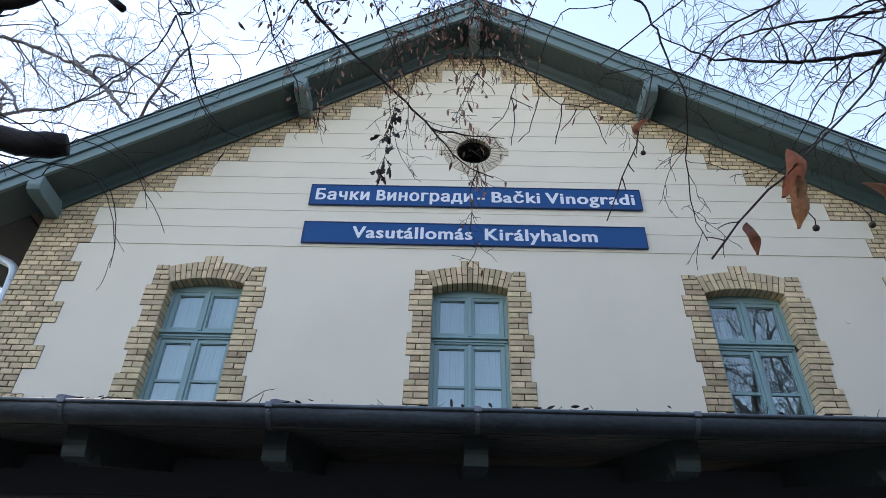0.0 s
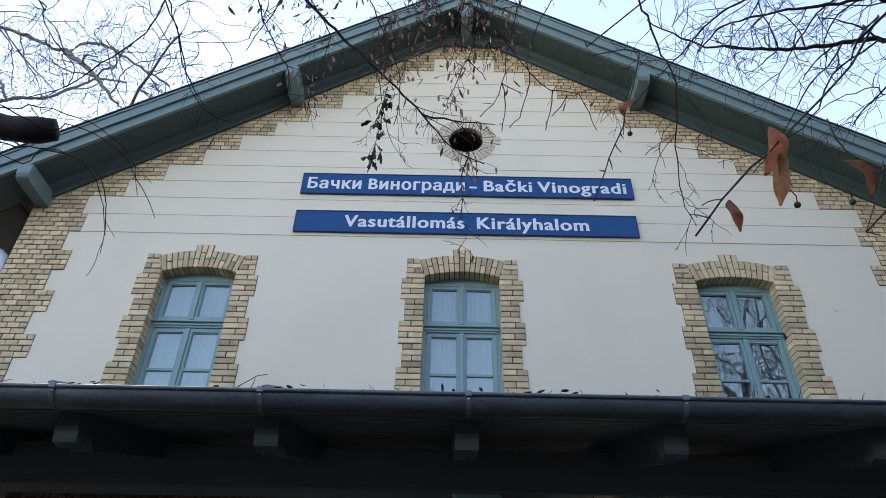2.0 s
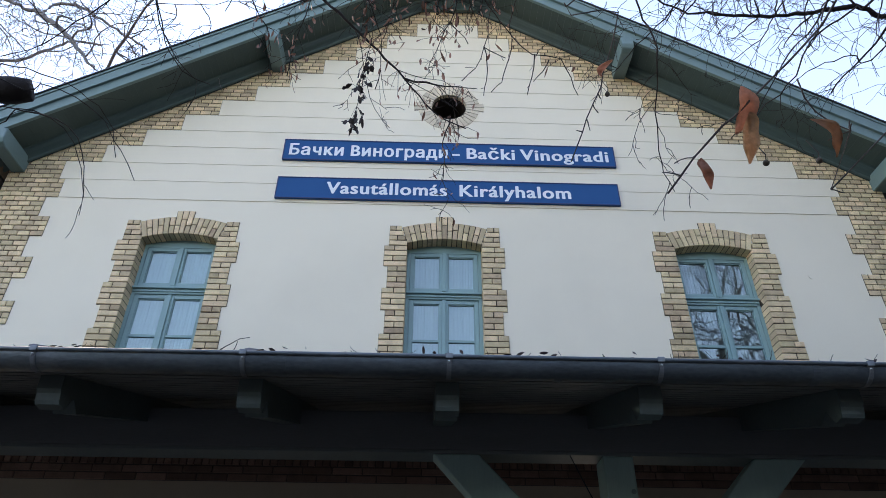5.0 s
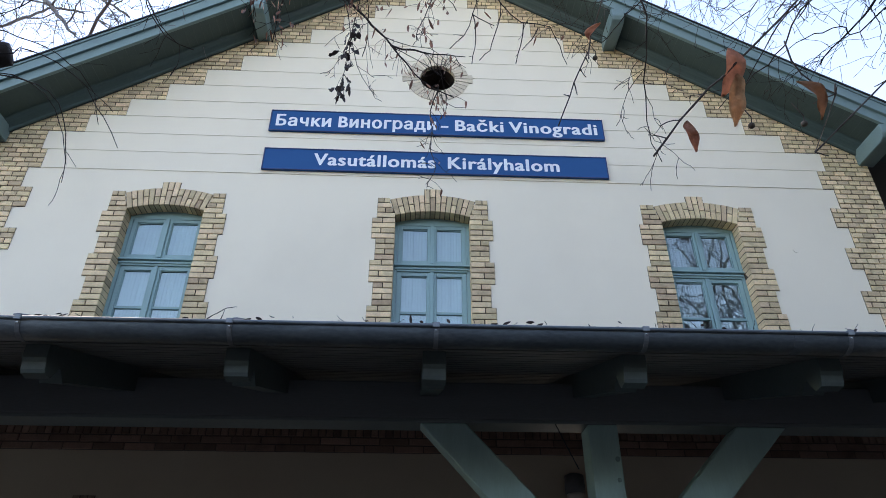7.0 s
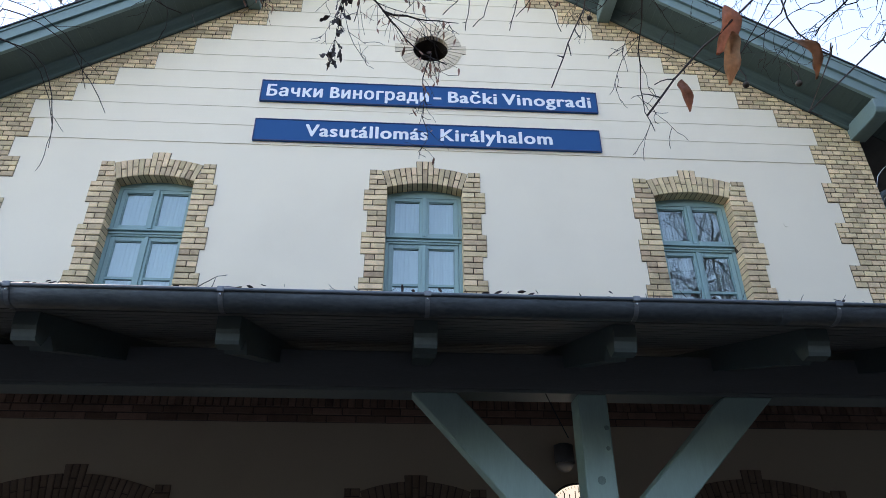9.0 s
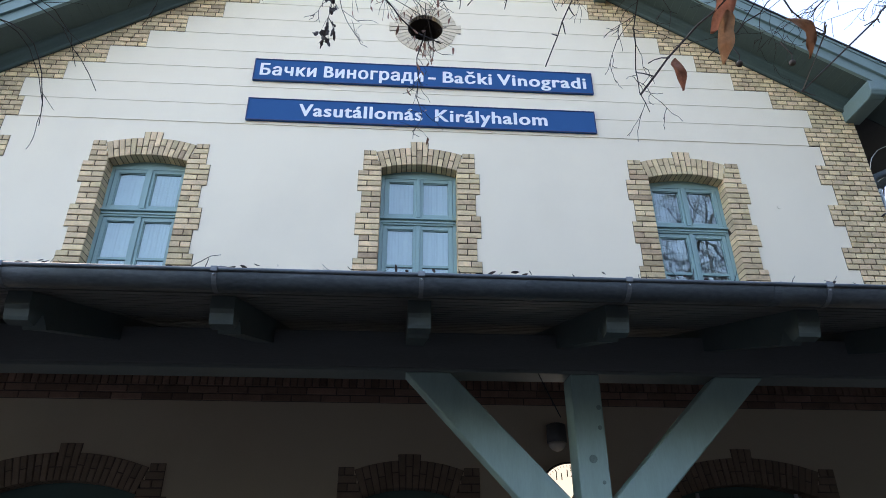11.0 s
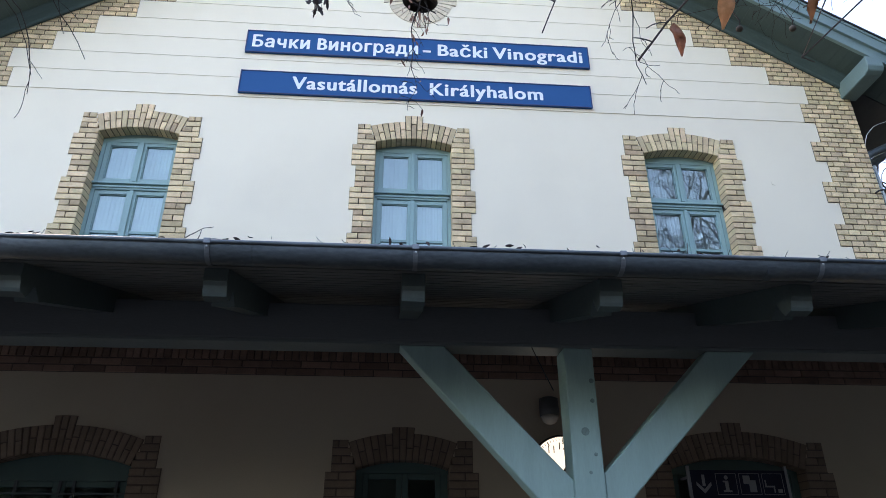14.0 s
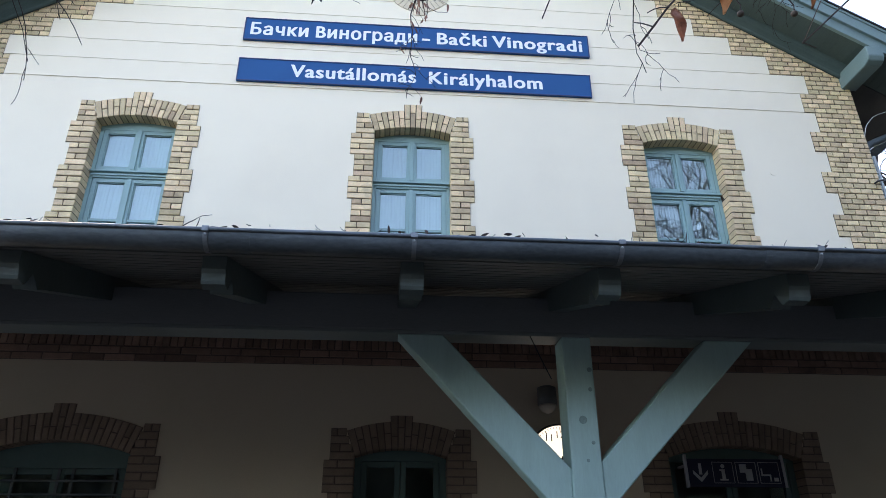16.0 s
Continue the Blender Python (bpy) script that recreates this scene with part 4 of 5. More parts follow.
        for i in range(n):
            a = base + 3 * i
            F.append((a, a + 1, a + 4, a + 3)), F.append((a + 1, a + 2, a + 5, a + 4))

    def leaves(self, pts, per_m, size, dark=False, t0=0.0):
        rn = self.rng
        total = sum((b - a).length for a, b in zip(pts, pts[1:]))
        for _ in range(int(per_m * total)):
            i = int(rn.uniform(t0, 1) * (len(pts) - 1))
            p = pts[i]
            wide = 0.022 if dark else 0.05
            q = p + Vector((rn.gauss(0, wide), rn.gauss(0, wide), -rn.uniform(0.01, 0.10)))
            self.stick([p, (p + q) / 2 + Vector((0, 0, 0.008)), q], 0.0012, 0.0009, 3)
            wide = rn.uniform(0.4, 0.75) if dark else rn.uniform(0.2, 0.36)
            self.bract(q, Vector((rn.gauss(0, 0.35), rn.gauss(0, 0.35), -1)), size * rn.uniform(0.6, 1.2), size * wide, dark, 0.6 if dark else 0.25)

    def mesh(self, name, material, v, f):
        me = bpy.data.meshes.new(name)
        me.from_pydata([tuple(p) for p in v], [], f)
        me.materials.append(material)
        me.polygons.foreach_set("use_smooth", [True] * len(me.polygons))
        return me

    def wood(self, name, material, parent, label=""):
        ob = part(name, self.mesh(name, material, self.v, self.f), material, parent, label)
        self.v, self.f = [], []
        return ob

    def foliage(self, parent):
        if self.lv:
            tagged(part("dry_leaves", self.mesh("dry_leaves", LEAF_SMALL, self.lv, self.lf), LEAF_SMALL, parent, "withered brown leaves"), kind="stuff")
        if self.dv:
            tagged(part("withered_leaves", self.mesh("withered_leaves", LEAF_DARK, self.dv, self.df), LEAF_DARK, parent, "nearly black withered leaves"), kind="stuff")


DIAGONAL = [(-1.25, -5.02, 5.09), (-1.04, -4.89, 4.79), (-0.83, -4.76, 4.61), (-0.66, -4.70, 4.45), (-0.49, -4.61, 4.32), (-0.35, -4.54, 4.19), (-0.19, -4.46, 4.04), (-0.02, -4.45, 3.93)]
DIAGONAL_FORK = [(-0.35, -4.54, 4.19), (-0.18, -4.56, 4.13), (0.03, -4.59, 4.08)]
HANG_A = [(-1.23, -5.15, 4.70), (-1.18, -5.07, 4.52), (-1.13, -4.97, 4.39), (-1.06, -4.89, 4.27), (-1.02, -4.82, 4.23), (-1.00, -4.73, 4.15)]
HANG_B = [(-0.73, -4.99, 4.97), (-0.67, -4.91, 4.79), (-0.60, -4.84, 4.61), (-0.49, -4.73, 4.39), (-0.47, -4.60, 4.29), (-0.50, -4.48, 4.17)]
HANG_C = [(-1.64, -5.19, 4.56), (-1.59, -5.14, 4.40), (-1.53, -5.09, 4.31), (-1.48, -4.96, 4.16), (-1.46, -4.84, 4.07), (-1.38, -4.77, 3.96), (-1.26, -4.70, 3.94)]
ARC_A = [(-2.29, -4.98, 3.61), (-1.95, -4.86, 3.58), (-1.77, -4.80, 3.55), (-1.69, -4.71, 3.40), (-1.71, -4.59, 3.23)]
ARC_B = [(-2.16, -4.83, 3.81), (-1.92, -4.82, 3.78), (-1.73, -4.72, 3.72), (-1.62, -4.62, 3.58), (-1.57, -4.52, 3.49)]
ARC_C = [(-2.17, -4.83, 3.58), (-1.97, -4.87, 3.58), (-1.86, -4.80, 3.60), (-1.78, -4.70, 3.54), (-1.75, -4.54, 3.37)]
ARC_D = [(-2.29, -4.96, 3.80), (-2.03, -4.92, 3.79), (-1.86, -4.80, 3.81), (-1.72, -4.66, 3.76), (-1.69, -4.52, 3.63)]
SILVER_A = [(-9.96, 1.2, 13.02), (-9.52, 1.25, 13.01), (-8.61, 1.3, 12.71), (-7.74, 1.35, 12.29), (-7.58, 1.4, 12.61), (-7.17, 1.45, 12.69), (-6.72, 1.5, 12.42), (-6.08, 1.55, 11.95), (-5.59, 1.6, 11.64)]
SILVER_B = [(-7.74, 1.35, 12.29), (-7.04, 1.2, 11.66), (-6.5, 1.1, 11.02), (-6.02, 1.0, 10.43)]
SILVER_C = [(-9.57, 2.0, 11.15), (-9.33, 2.07, 11.56), (-8.92, 2.13, 11.79), (-8.32, 2.2, 11.95), (-7.95, 2.27, 12.38), (-7.58, 2.33, 12.68), (-7.06, 2.4, 12.65)]
SILVER_D = [(-9.29, 1.2, 11.78), (-8.51, 1.2, 11.22), (-8.16, 1.2, 10.68)]
LEFT_A = [(-1.66, -5.1, 4.67), (-1.63, -5.0, 4.48), (-1.58, -4.9, 4.41), (-1.54, -4.8, 4.25), (-1.46, -4.7, 4.11), (-1.41, -4.6, 4.10)]
LEFT_B = [(-1.66, -5.1, 4.67), (-1.58, -5.07, 4.38), (-1.63, -5.03, 4.18), (-1.72, -5.0, 4.09), (-1.81, -4.97, 4.03), (-1.94, -4.93, 3.92), (-2.12, -4.9, 3.86)]
LEFT_C = [(-2.47, -4.9, 4.76), (-2.36, -4.88, 4.64), (-2.29, -4.86, 4.47), (-2.2, -4.84, 4.36), (-2.05, -4.82, 4.17), (-2.05, -4.8, 4.06)]
DROP = [(-0.10, -4.47, 3.99), (-0.14, -4.44, 3.85), (-0.13, -4.43, 3.72), (-0.14, -4.42, 3.61), (-0.11, -4.41, 3.51), (-0.16, -4.4, 3.42)]
STUB = [(-3.10, -4.72, 3.84), (-2.73, -4.72, 3.87), (-2.39, -4.74, 3.86), (-2.21, -4.73, 3.83), (-2.07, -4.73, 3.85)]
RIGHT_A = [(2.70, -4.59, 4.96), (2.29, -4.53, 4.93), (1.97, -4.46, 4.94), (1.67, -4.43, 4.95), (1.47, -4.39, 5.02), (1.32, -4.37, 5.07), (1.02, -4.42, 5.23)]
RIGHT_B = [(2.54, -4.85, 4.95), (2.14, -4.81, 4.91), (1.85, -4.75, 4.91), (1.67, -4.67, 4.97), (1.45, -4.56, 5.01), (1.34, -4.57, 4.92), (1.26, -4.44, 4.87)]
RIGHT_C = [(0.61, -5.18, 4.69), (0.66, -5.11, 4.50), (0.71, -5.07, 4.31), (0.78, -4.98, 4.15), (0.83, -4.94, 4.01), (0.85, -4.76, 3.85), (0.88, -4.61, 3.67), (0.95, -4.50, 3.50)]
RIGHT_D = [(1.76, -5.38, 4.02), (1.55, -5.23, 3.92), (1.39, -5.15, 3.82), (1.36, -5.03, 3.74), (1.27, -4.91, 3.68), (1.10, -4.83, 3.55)]
RIGHT_E = [(2.45, -4.91, 5.20), (2.03, -4.70, 5.07), (1.84, -4.53, 4.92), (1.78, -4.36, 4.83), (1.63, -4.21, 4.80)]
RIGHT_F = [(1.82, -5.03, 5.09), (1.58, -4.91, 4.90), (1.28, -4.75, 4.82), (1.08, -4.51, 4.73), (0.86, -4.25, 4.60)]
RIGHT_G = [(2.54, -4.40, 4.79), (2.27, -4.39, 4.67), (2.06, -4.33, 4.62), (1.92, -4.17, 4.57)]
TOP_A = [(0.14, -5.05, 5.07), (-0.02, -4.95, 4.80), (-0.09, -4.85, 4.59), (-0.09, -4.81, 4.46), (-0.12, -4.77, 4.37), (-0.16, -4.74, 4.28), (-0.21, -4.69, 4.16), (-0.22, -4.67, 4.10)]
TOP_B = [(-0.51, -5.04, 5.07), (-0.28, -4.97, 4.90), (-0.12, -4.92, 4.77), (0.02, -4.84, 4.55), (0.11, -4.79, 4.42), (0.20, -4.74, 4.30), (0.30, -4.71, 4.21), (0.44, -4.70, 4.19), (0.49, -4.66, 4.10), (0.53, -4.62, 4.01)]
TOP_C = [(0.38, -5.06, 5.05), (0.22, -4.95, 4.82), (0.14, -4.87, 4.66), (0.10, -4.81, 4.48), (0.08, -4.77, 4.37), (0.06, -4.72, 4.24), (0.01, -4.68, 4.14), (-0.06, -4.65, 4.07)]
TOP_D = [(-0.87, -4.98, 4.99), (-0.96, -4.93, 4.70), (-0.84, -4.79, 4.51), (-0.91, -4.68, 4.28), (-0.95, -4.56, 4.16)]
TOP_E = [(0.52, -5.01, 4.97), (0.32, -4.90, 4.70), (0.23, -4.83, 4.53), (0.19, -4.76, 4.36), (0.20, -4.74, 4.29), (0.17, -4.68, 4.14), (0.14, -4.65, 4.07), (0.09, -4.63, 4.01)]
LEAFY_A = [(-0.34, -4.87, 4.91), (-0.29, -4.83, 4.76), (-0.27, -4.79, 4.62), (-0.25, -4.75, 4.49)]
LEAFY_B = [(-0.13, -4.87, 4.91), (-0.15, -4.82, 4.73), (-0.17, -4.77, 4.55), (-0.21, -4.72, 4.37)]
LEAFY_C = [(-0.06, -4.85, 4.84), (-0.03, -4.8, 4.66), (-0.01, -4.76, 4.52), (0.01, -4.74, 4.46)]
LEAFY_D = [(-0.43, -4.84, 4.8), (-0.39, -4.79, 4.62), (-0.42, -4.75, 4.48), (-0.45, -4.7, 4.31)]
LEAFY_E = [(-0.58, -4.8, 4.65), (-0.55, -4.77, 4.52), (-0.57, -4.73, 4.39), (-0.59, -4.69, 4.27)]
LEAFY_F = [(0.07, -4.82, 4.73), (0.05, -4.77, 4.56), (0.06, -4.73, 4.42)]
FORK_A = [(-0.12, -4.77, 4.37), (-0.07, -4.75, 4.32), (-0.02, -4.73, 4.26)]
FORK_B = [(0.06, -4.72, 4.25), (0.07, -4.69, 4.17), (0.07, -4.65, 4.08), (0.05, -4.62, 4.00)]
FORK_C = [(0.06, -4.72, 4.24), (0.11, -4.71, 4.21), (0.16, -4.70, 4.19)]
FORK_D = [(0.31, -4.71, 4.21), (0.30, -4.66, 4.10), (0.27, -4.63, 4.01)]
FORK_E = [(0.39, -4.70, 4.19), (0.35, -4.67, 4.13), (0.31, -4.65, 4.08)]
NEAR = [(0.58, -6.33, 2.59), (0.51, -6.28, 2.54), (0.47, -6.23, 2.48), (0.40, -6.17, 2.42), (0.34, -6.12, 2.37), (0.30, -6.07, 2.35), (0.24, -5.99, 2.29)]
NEAR_LEAVES = [(0.35, -6.14, 2.42), (0.35, -6.08, 2.36), (0.35, -6.12, 2.372), (0.374, -6.07, 2.302), (0.30, -6.05, 2.33), (0.30, -6.02, 2.28), (0.463, -6.13, 2.355), (0.505, -6.09, 2.300), (0.48, -6.06, 2.32), (0.20, -5.95, 2.71), (0.19, -5.91, 2.69)]
NEAR_TWIG = [(0.24, -6.07, 2.92), (0.22, -6.00, 2.81), (0.19, -5.92, 2.70), (0.18, -5.89, 2.66), (0.16, -5.84, 2.63), (0.13, -5.77, 2.56)]
NEAR_TWIG_B = [(0.63, -6.11, 2.37), (0.55, -6.10, 2.36), (0.48, -6.12, 2.38), (0.45, -6.15, 2.43)]
FINE = [(8, 0.26, 0.10, 0.20, 0.62), (8, 0.12, 0.06, 0.24, 0.62), (4, 0.06, 0.05, 0.2, 0.65)]
KNOTTY = [(7, 0.045, 0.05, 0.2, 0.6)]
NET = [(10, 0.55, 0.05, 0.15, 0.62), (9, 0.24, 0.05, 0.18, 0.62), (6, 0.11, 0.03, 0.2, 0.65)]
CORNER_LIMB = [(-2.88, -4.85, 4.71), (-2.73, -4.85, 4.79), (-2.6, -4.85, 4.86), (-2.47, -4.85, 5.01)]
BROKEN_LIMB = [(-2.61, -4.8, 5.33), (-2.36, -4.8, 5.11), (-2.19, -4.8, 4.95), (-2.09, -4.8, 4.85)]
SPARSE = [(5, 0.22, 0.10, 0.15, 0.6), (4, 0.10, 0.08, 0.2, 0.6)]


def base_tree(nm, at, label, top, trunk_r, seed, bark=BARK):
    """A tree thing with its trunk up to top; returns it with the collector for its limbs."""
    t = thing(nm, label, "tree", at)
    w = Wood(seed)
    x, y, z = at
    rel = [Vector((0, 0, 0)), Vector((0.04, 0.02, top * 0.35)), Vector((-0.03, 0.05, top * 0.7)), Vector((0.02, 0, top))]
    w.stick(w.curve(rel, 0.3, 0.02), trunk_r, trunk_r * 0.6, 14)
    w.wood("trunk", bark, t)
    return t, w


def rel(pts, at):
    o = Vector(at)
    return [Vector(p) - o for p in pts]


# linden over the forecourt whose branches hang in front of the gable from the west
AT = (-4.6, -7.4, 0.0)
tree, w = base_tree("linden_tree", AT, "bare linden with drooping twigs and withered leaves", 6.2, 0.24, 11)
HEAD = (-4.58, -7.4, 6.0)
pts = w.curve(rel([HEAD, (-2.6, -6.4, 5.9)] + DIAGONAL, AT), 0.05, 0.006)
w.grow(pts, 0.034, 0.0025, [(3.0, 0.5, 0.10, 0.13, 0.7), (7, 0.22, 0.08, 0.2, 0.7), (5, 0.10, 0.05, 0.2, 0.7)], sides=8)
w.leaves(pts[len(pts) // 2:], 14, 0.05)
w.leaves(pts[-10:], 50, 0.045)
w.wood("limb", BARK, tree)
for guide, r, plan, lv in ((DIAGONAL_FORK, 0.006, FINE, 28), (HANG_A, 0.009, SPARSE, 45), (HANG_C, 0.006, SPARSE, 3), (HANG_B, 0.007, FINE, 24), (LEFT_A, 0.008, SPARSE, 1), (LEFT_B, 0.007, SPARSE, 0), (LEFT_C, 0.006, SPARSE, 0),
                           (TOP_A, 0.0046, KNOTTY, 50), (TOP_B, 0.006, KNOTTY, 12), (TOP_C, 0.0048, KNOTTY, 10), (TOP_D, 0.006, FINE, 45), (TOP_E, 0.0046, KNOTTY, 4),
                           (FORK_A, 0.003, KNOTTY, 3), (FORK_B, 0.003, KNOTTY, 0), (FORK_C, 0.0026, KNOTTY, 0), (FORK_D, 0.003, KNOTTY, 2), (FORK_E, 0.0028, KNOTTY, 3)):
    start = [] if guide in (DIAGONAL_FORK, FORK_A, FORK_B, FORK_C, FORK_D, FORK_E) else [HEAD, Vector(guide[0]) * 0.55 + Vector(HEAD) * 0.45 + Vector((0, 0, 0.5))]
    pts = w.curve(rel(start + guide, AT), 0.05, 0.006)
    cut = 0 if not start else int(len(pts) * 0.62)
    if start:
        w.stick(pts[:cut + 1], r * 2.4, r, 6)
    w.grow(pts[cut:], r, 0.002, plan, sides=6)
    w.leaves(pts[cut:], lv, 0.05, t0=0.2)
    if guide in (TOP_A, TOP_B, TOP_C):
        upper = pts[int(len(pts) * 0.70):int(len(pts) * 0.86)]
        w.leaves(upper, 75, 0.048)
        w.grow(upper, 0.003, 0.0025, [(12, 0.14, 0.12, 0.2, 0.6)], sides=4)
    w.wood("limb", BARK, tree)
for guide, r in ((ARC_A, 0.006), (ARC_B, 0.0055), (ARC_C, 0.005), (ARC_D, 0.005)):
    pts = w.curve(rel([(-2.9, -5.6, 3.9)] + guide, AT), 0.05, 0.006)
    w.grow(pts, r, 0.0015, [(2.2, 0.15, 0.10, 0.12, 0.4)], sides=5)
    w.wood("drooping_twig", BARK, tree)
# leafy twig ends under the ridge
for guide, lv in ((LEAFY_A, 95), (LEAFY_B, 80), (LEAFY_C, 75), (LEAFY_D, 70), (LEAFY_E, 60), (LEAFY_F, 45)):
    top = Vector(guide[0])
    pts = w.curve(rel([HEAD, top * 0.55 + Vector(HEAD) * 0.45 + Vector((0, 0, 0.6)), top + Vector((-0.08, -0.05, 0.25))] + guide, AT), 0.04, 0.006)
    end = pts[-int(len(pts) * 0.16):]
    w.stick(pts, 0.008, 0.0018, 5)
    w.grow(end, 0.0022, 0.0014, [(16, 0.16, 0.10, 0.2, 0.6), (8, 0.06, 0.06, 0.2, 0.6)], sides=4)
    w.leaves(end, lv, 0.05)
    w.wood("leafy_twig", BARK, tree)
# twig that hangs past the name signs
pts = w.curve(rel(DROP, AT), 0.03, 0.004)
w.grow(pts, 0.0032, 0.0012, [(14, 0.13, 0.06, 0.2, 0.7), (9, 0.06, 0.05, 0.2, 0.7)], sides=5)
w.leaves(pts, 16, 0.04)
w.wood("hanging_twig", BARK, tree)
# sawn-off stub
pts = w.curve(rel([(-4.58, -7.35, 3.6)] + STUB, AT), 0.08, 0.012)
w.stick(pts, 0.12, 0.056, 14)
w.grow(pts[len(pts) // 2:], 0.016, 0.014, [(3, 0.26, 0.02, 0.10, 0.8), (4, 0.14, 0.03, 0.12, 0.7)], sides=8)
w.wood("sawn_limb", BARK, tree, "thick dark sawn-off limb")
for guide, r in ((CORNER_LIMB, 0.034), (BROKEN_LIMB, 0.021)):
    pts = w.curve(rel([HEAD, Vector(guide[0]) + Vector((-0.7, -0.5, 0.3))] + guide, AT), 0.07, 0.006)
    w.stick(pts, r * 1.7, r, 10)
    w.grow(pts[-len(pts) // 3:], r * 0.5, r * 0.4, [(3, 0.3, 0.03, 0.15, 0.7), (5, 0.14, 0.04, 0.2, 0.7)], sides=7)
    w.wood("limb", BARK, tree)
# the dark hanging cluster of withered leaves
p0 = Vector(DIAGONAL[4]) - Vector(AT)
cl = w.shoot(p0 + Vector((-0.05, 0, 0)), Vector((-0.08, 0.25, -1)), 0.50, 0.05, 0.05, 0.05)
w.stick(cl, 0.003, 0.0015, 4)
w.leaves(cl, 75, 0.05, True)
w.wood("hanging_twig", BARK, tree)
w.foliage(tree)

# second tree whose branches reach in from the east
AT = (5.2, -7.6, 0.0)
tree, w = base_tree("linden_tree", AT, "bare tree with long dark branches and a few brown leaves", 6.4, 0.26, 23)
HEAD = (5.2, -7.6, 6.1)
for guide, r, plan, lv in ((RIGHT_A, 0.022, NET, 0.6), (RIGHT_B, 0.020, NET, 0.6), (RIGHT_C, 0.010, FINE, 2), (RIGHT_D, 0.010, FINE, 1), (RIGHT_E, 0.012, NET, 1), (RIGHT_F, 0.012, NET, 3), (RIGHT_G, 0.010, NET, 0)):
    pts = w.curve(rel([HEAD, Vector(guide[0]) * 0.6 + Vector(HEAD) * 0.4 + Vector((0, 0, 0.3))] + guide, AT), 0.05, 0.008)
    cut = int(len(pts) * 0.55)
    w.stick(pts[:cut + 1], r * 2.2, r * 1.15, 7)
    w.grow(pts[cut:], r * 1.15, r * 0.17, plan, sides=7)
    if lv:
        w.leaves(pts[cut:], lv, 0.05, t0=0.2)
    w.wood("limb", BARK, tree)
# near twigs with large dry bracts and round fruits
for guide, r in ((NEAR, 0.0034), (NEAR_TWIG, 0.0026), (NEAR_TWIG_B, 0.0026)):
    pts = w.curve(rel([HEAD, (2.2, -6.7, 4.2)] + guide, AT), 0.03, 0.002)
    w.stick(pts, 0.0065, r * 0.55, 6)
    w.grow(pts[-int(len(pts) * 0.22):], r * 0.8, r * 0.5, [(8, 0.032, 0.04, 0.15, 0.6)], sides=5)
    for p in pts[-36::3]:
        w.stick([p, p + Vector((w.rng.gauss(0, 0.006), w.rng.gauss(0, 0.006), 0.003))], r * 0.9, r * 0.35, 5)
    w.wood("near_twig", BARK_TWIG, tree)
for a, b, wd in ((0, 1, 0.034), (2, 3, 0.030), (4, 5, 0.020), (6, 7, 0.022), (9, 10, 0.016)):
    A, B = Vector(NEAR_LEAVES[a]) - Vector(AT), Vector(NEAR_LEAVES[b]) - Vector(AT)
    bm = bmesh.new()
    n, axis = 12, (B - A)
    u = axis.cross(Vector((0.2, 1, 0.35))).normalized()
    v = axis.normalized().cross(u)
    rows = []
    for i in range(n + 1):
        t = i / n
        half = wd * 0.5 * math.sin(math.pi * (0.03 + 0.94 * t ** 0.85)) ** 0.8 * (1 + 0.05 * math.sin(9 * t + a))
        c = A + axis * t + v * (0.020 * math.sin(math.pi * t) + 0.006 * math.sin(8 * t + a)) + u * (0.010 * math.sin(3.3 * t + a))
        rows.append([bm.verts.new(c + u * (half * s) + v * (abs(s) * half * (0.55 + 0.3 * math.sin(5 * t + a)) + 0.003 * math.sin(14 * t + 5 * s))) for s in (-1, -0.5, 0, 0.5, 1)])
    for r0, r1 in zip(rows, rows[1:]):
        for k in range(4):
            bm.faces.new((r0[k], r0[k + 1], r1[k + 1], r1[k]))
    bmesh.ops.solidify(bm, geom=bm.faces[:], thickness=0.0008)
    smooth(part("leaf", bm, LEAF, tree, "large curled rust-brown leaf"))
for p in (NEAR_LEAVES[3], NEAR_LEAVES[8], NEAR_TWIG[3]):
    bm = bmesh.new()
    bmesh.ops.create_icosphere(bm, subdivisions=2, radius=0.006)
    ob = smooth(part("fruit", bm, SEED, tree, "small round dry fruit"))
    ob.location = Vector(p) - Vector(AT) + Vector((0.02, 0, 0.0))
    w.stick([ob.location, ob.location + Vector((0.004, 0, 0.02)), ob.location + Vector((-0.01, 0, 0.05))], 0.0012, 0.001, 4)
    w.wood("stalk", BARK, tree)
w.foliage(tree)


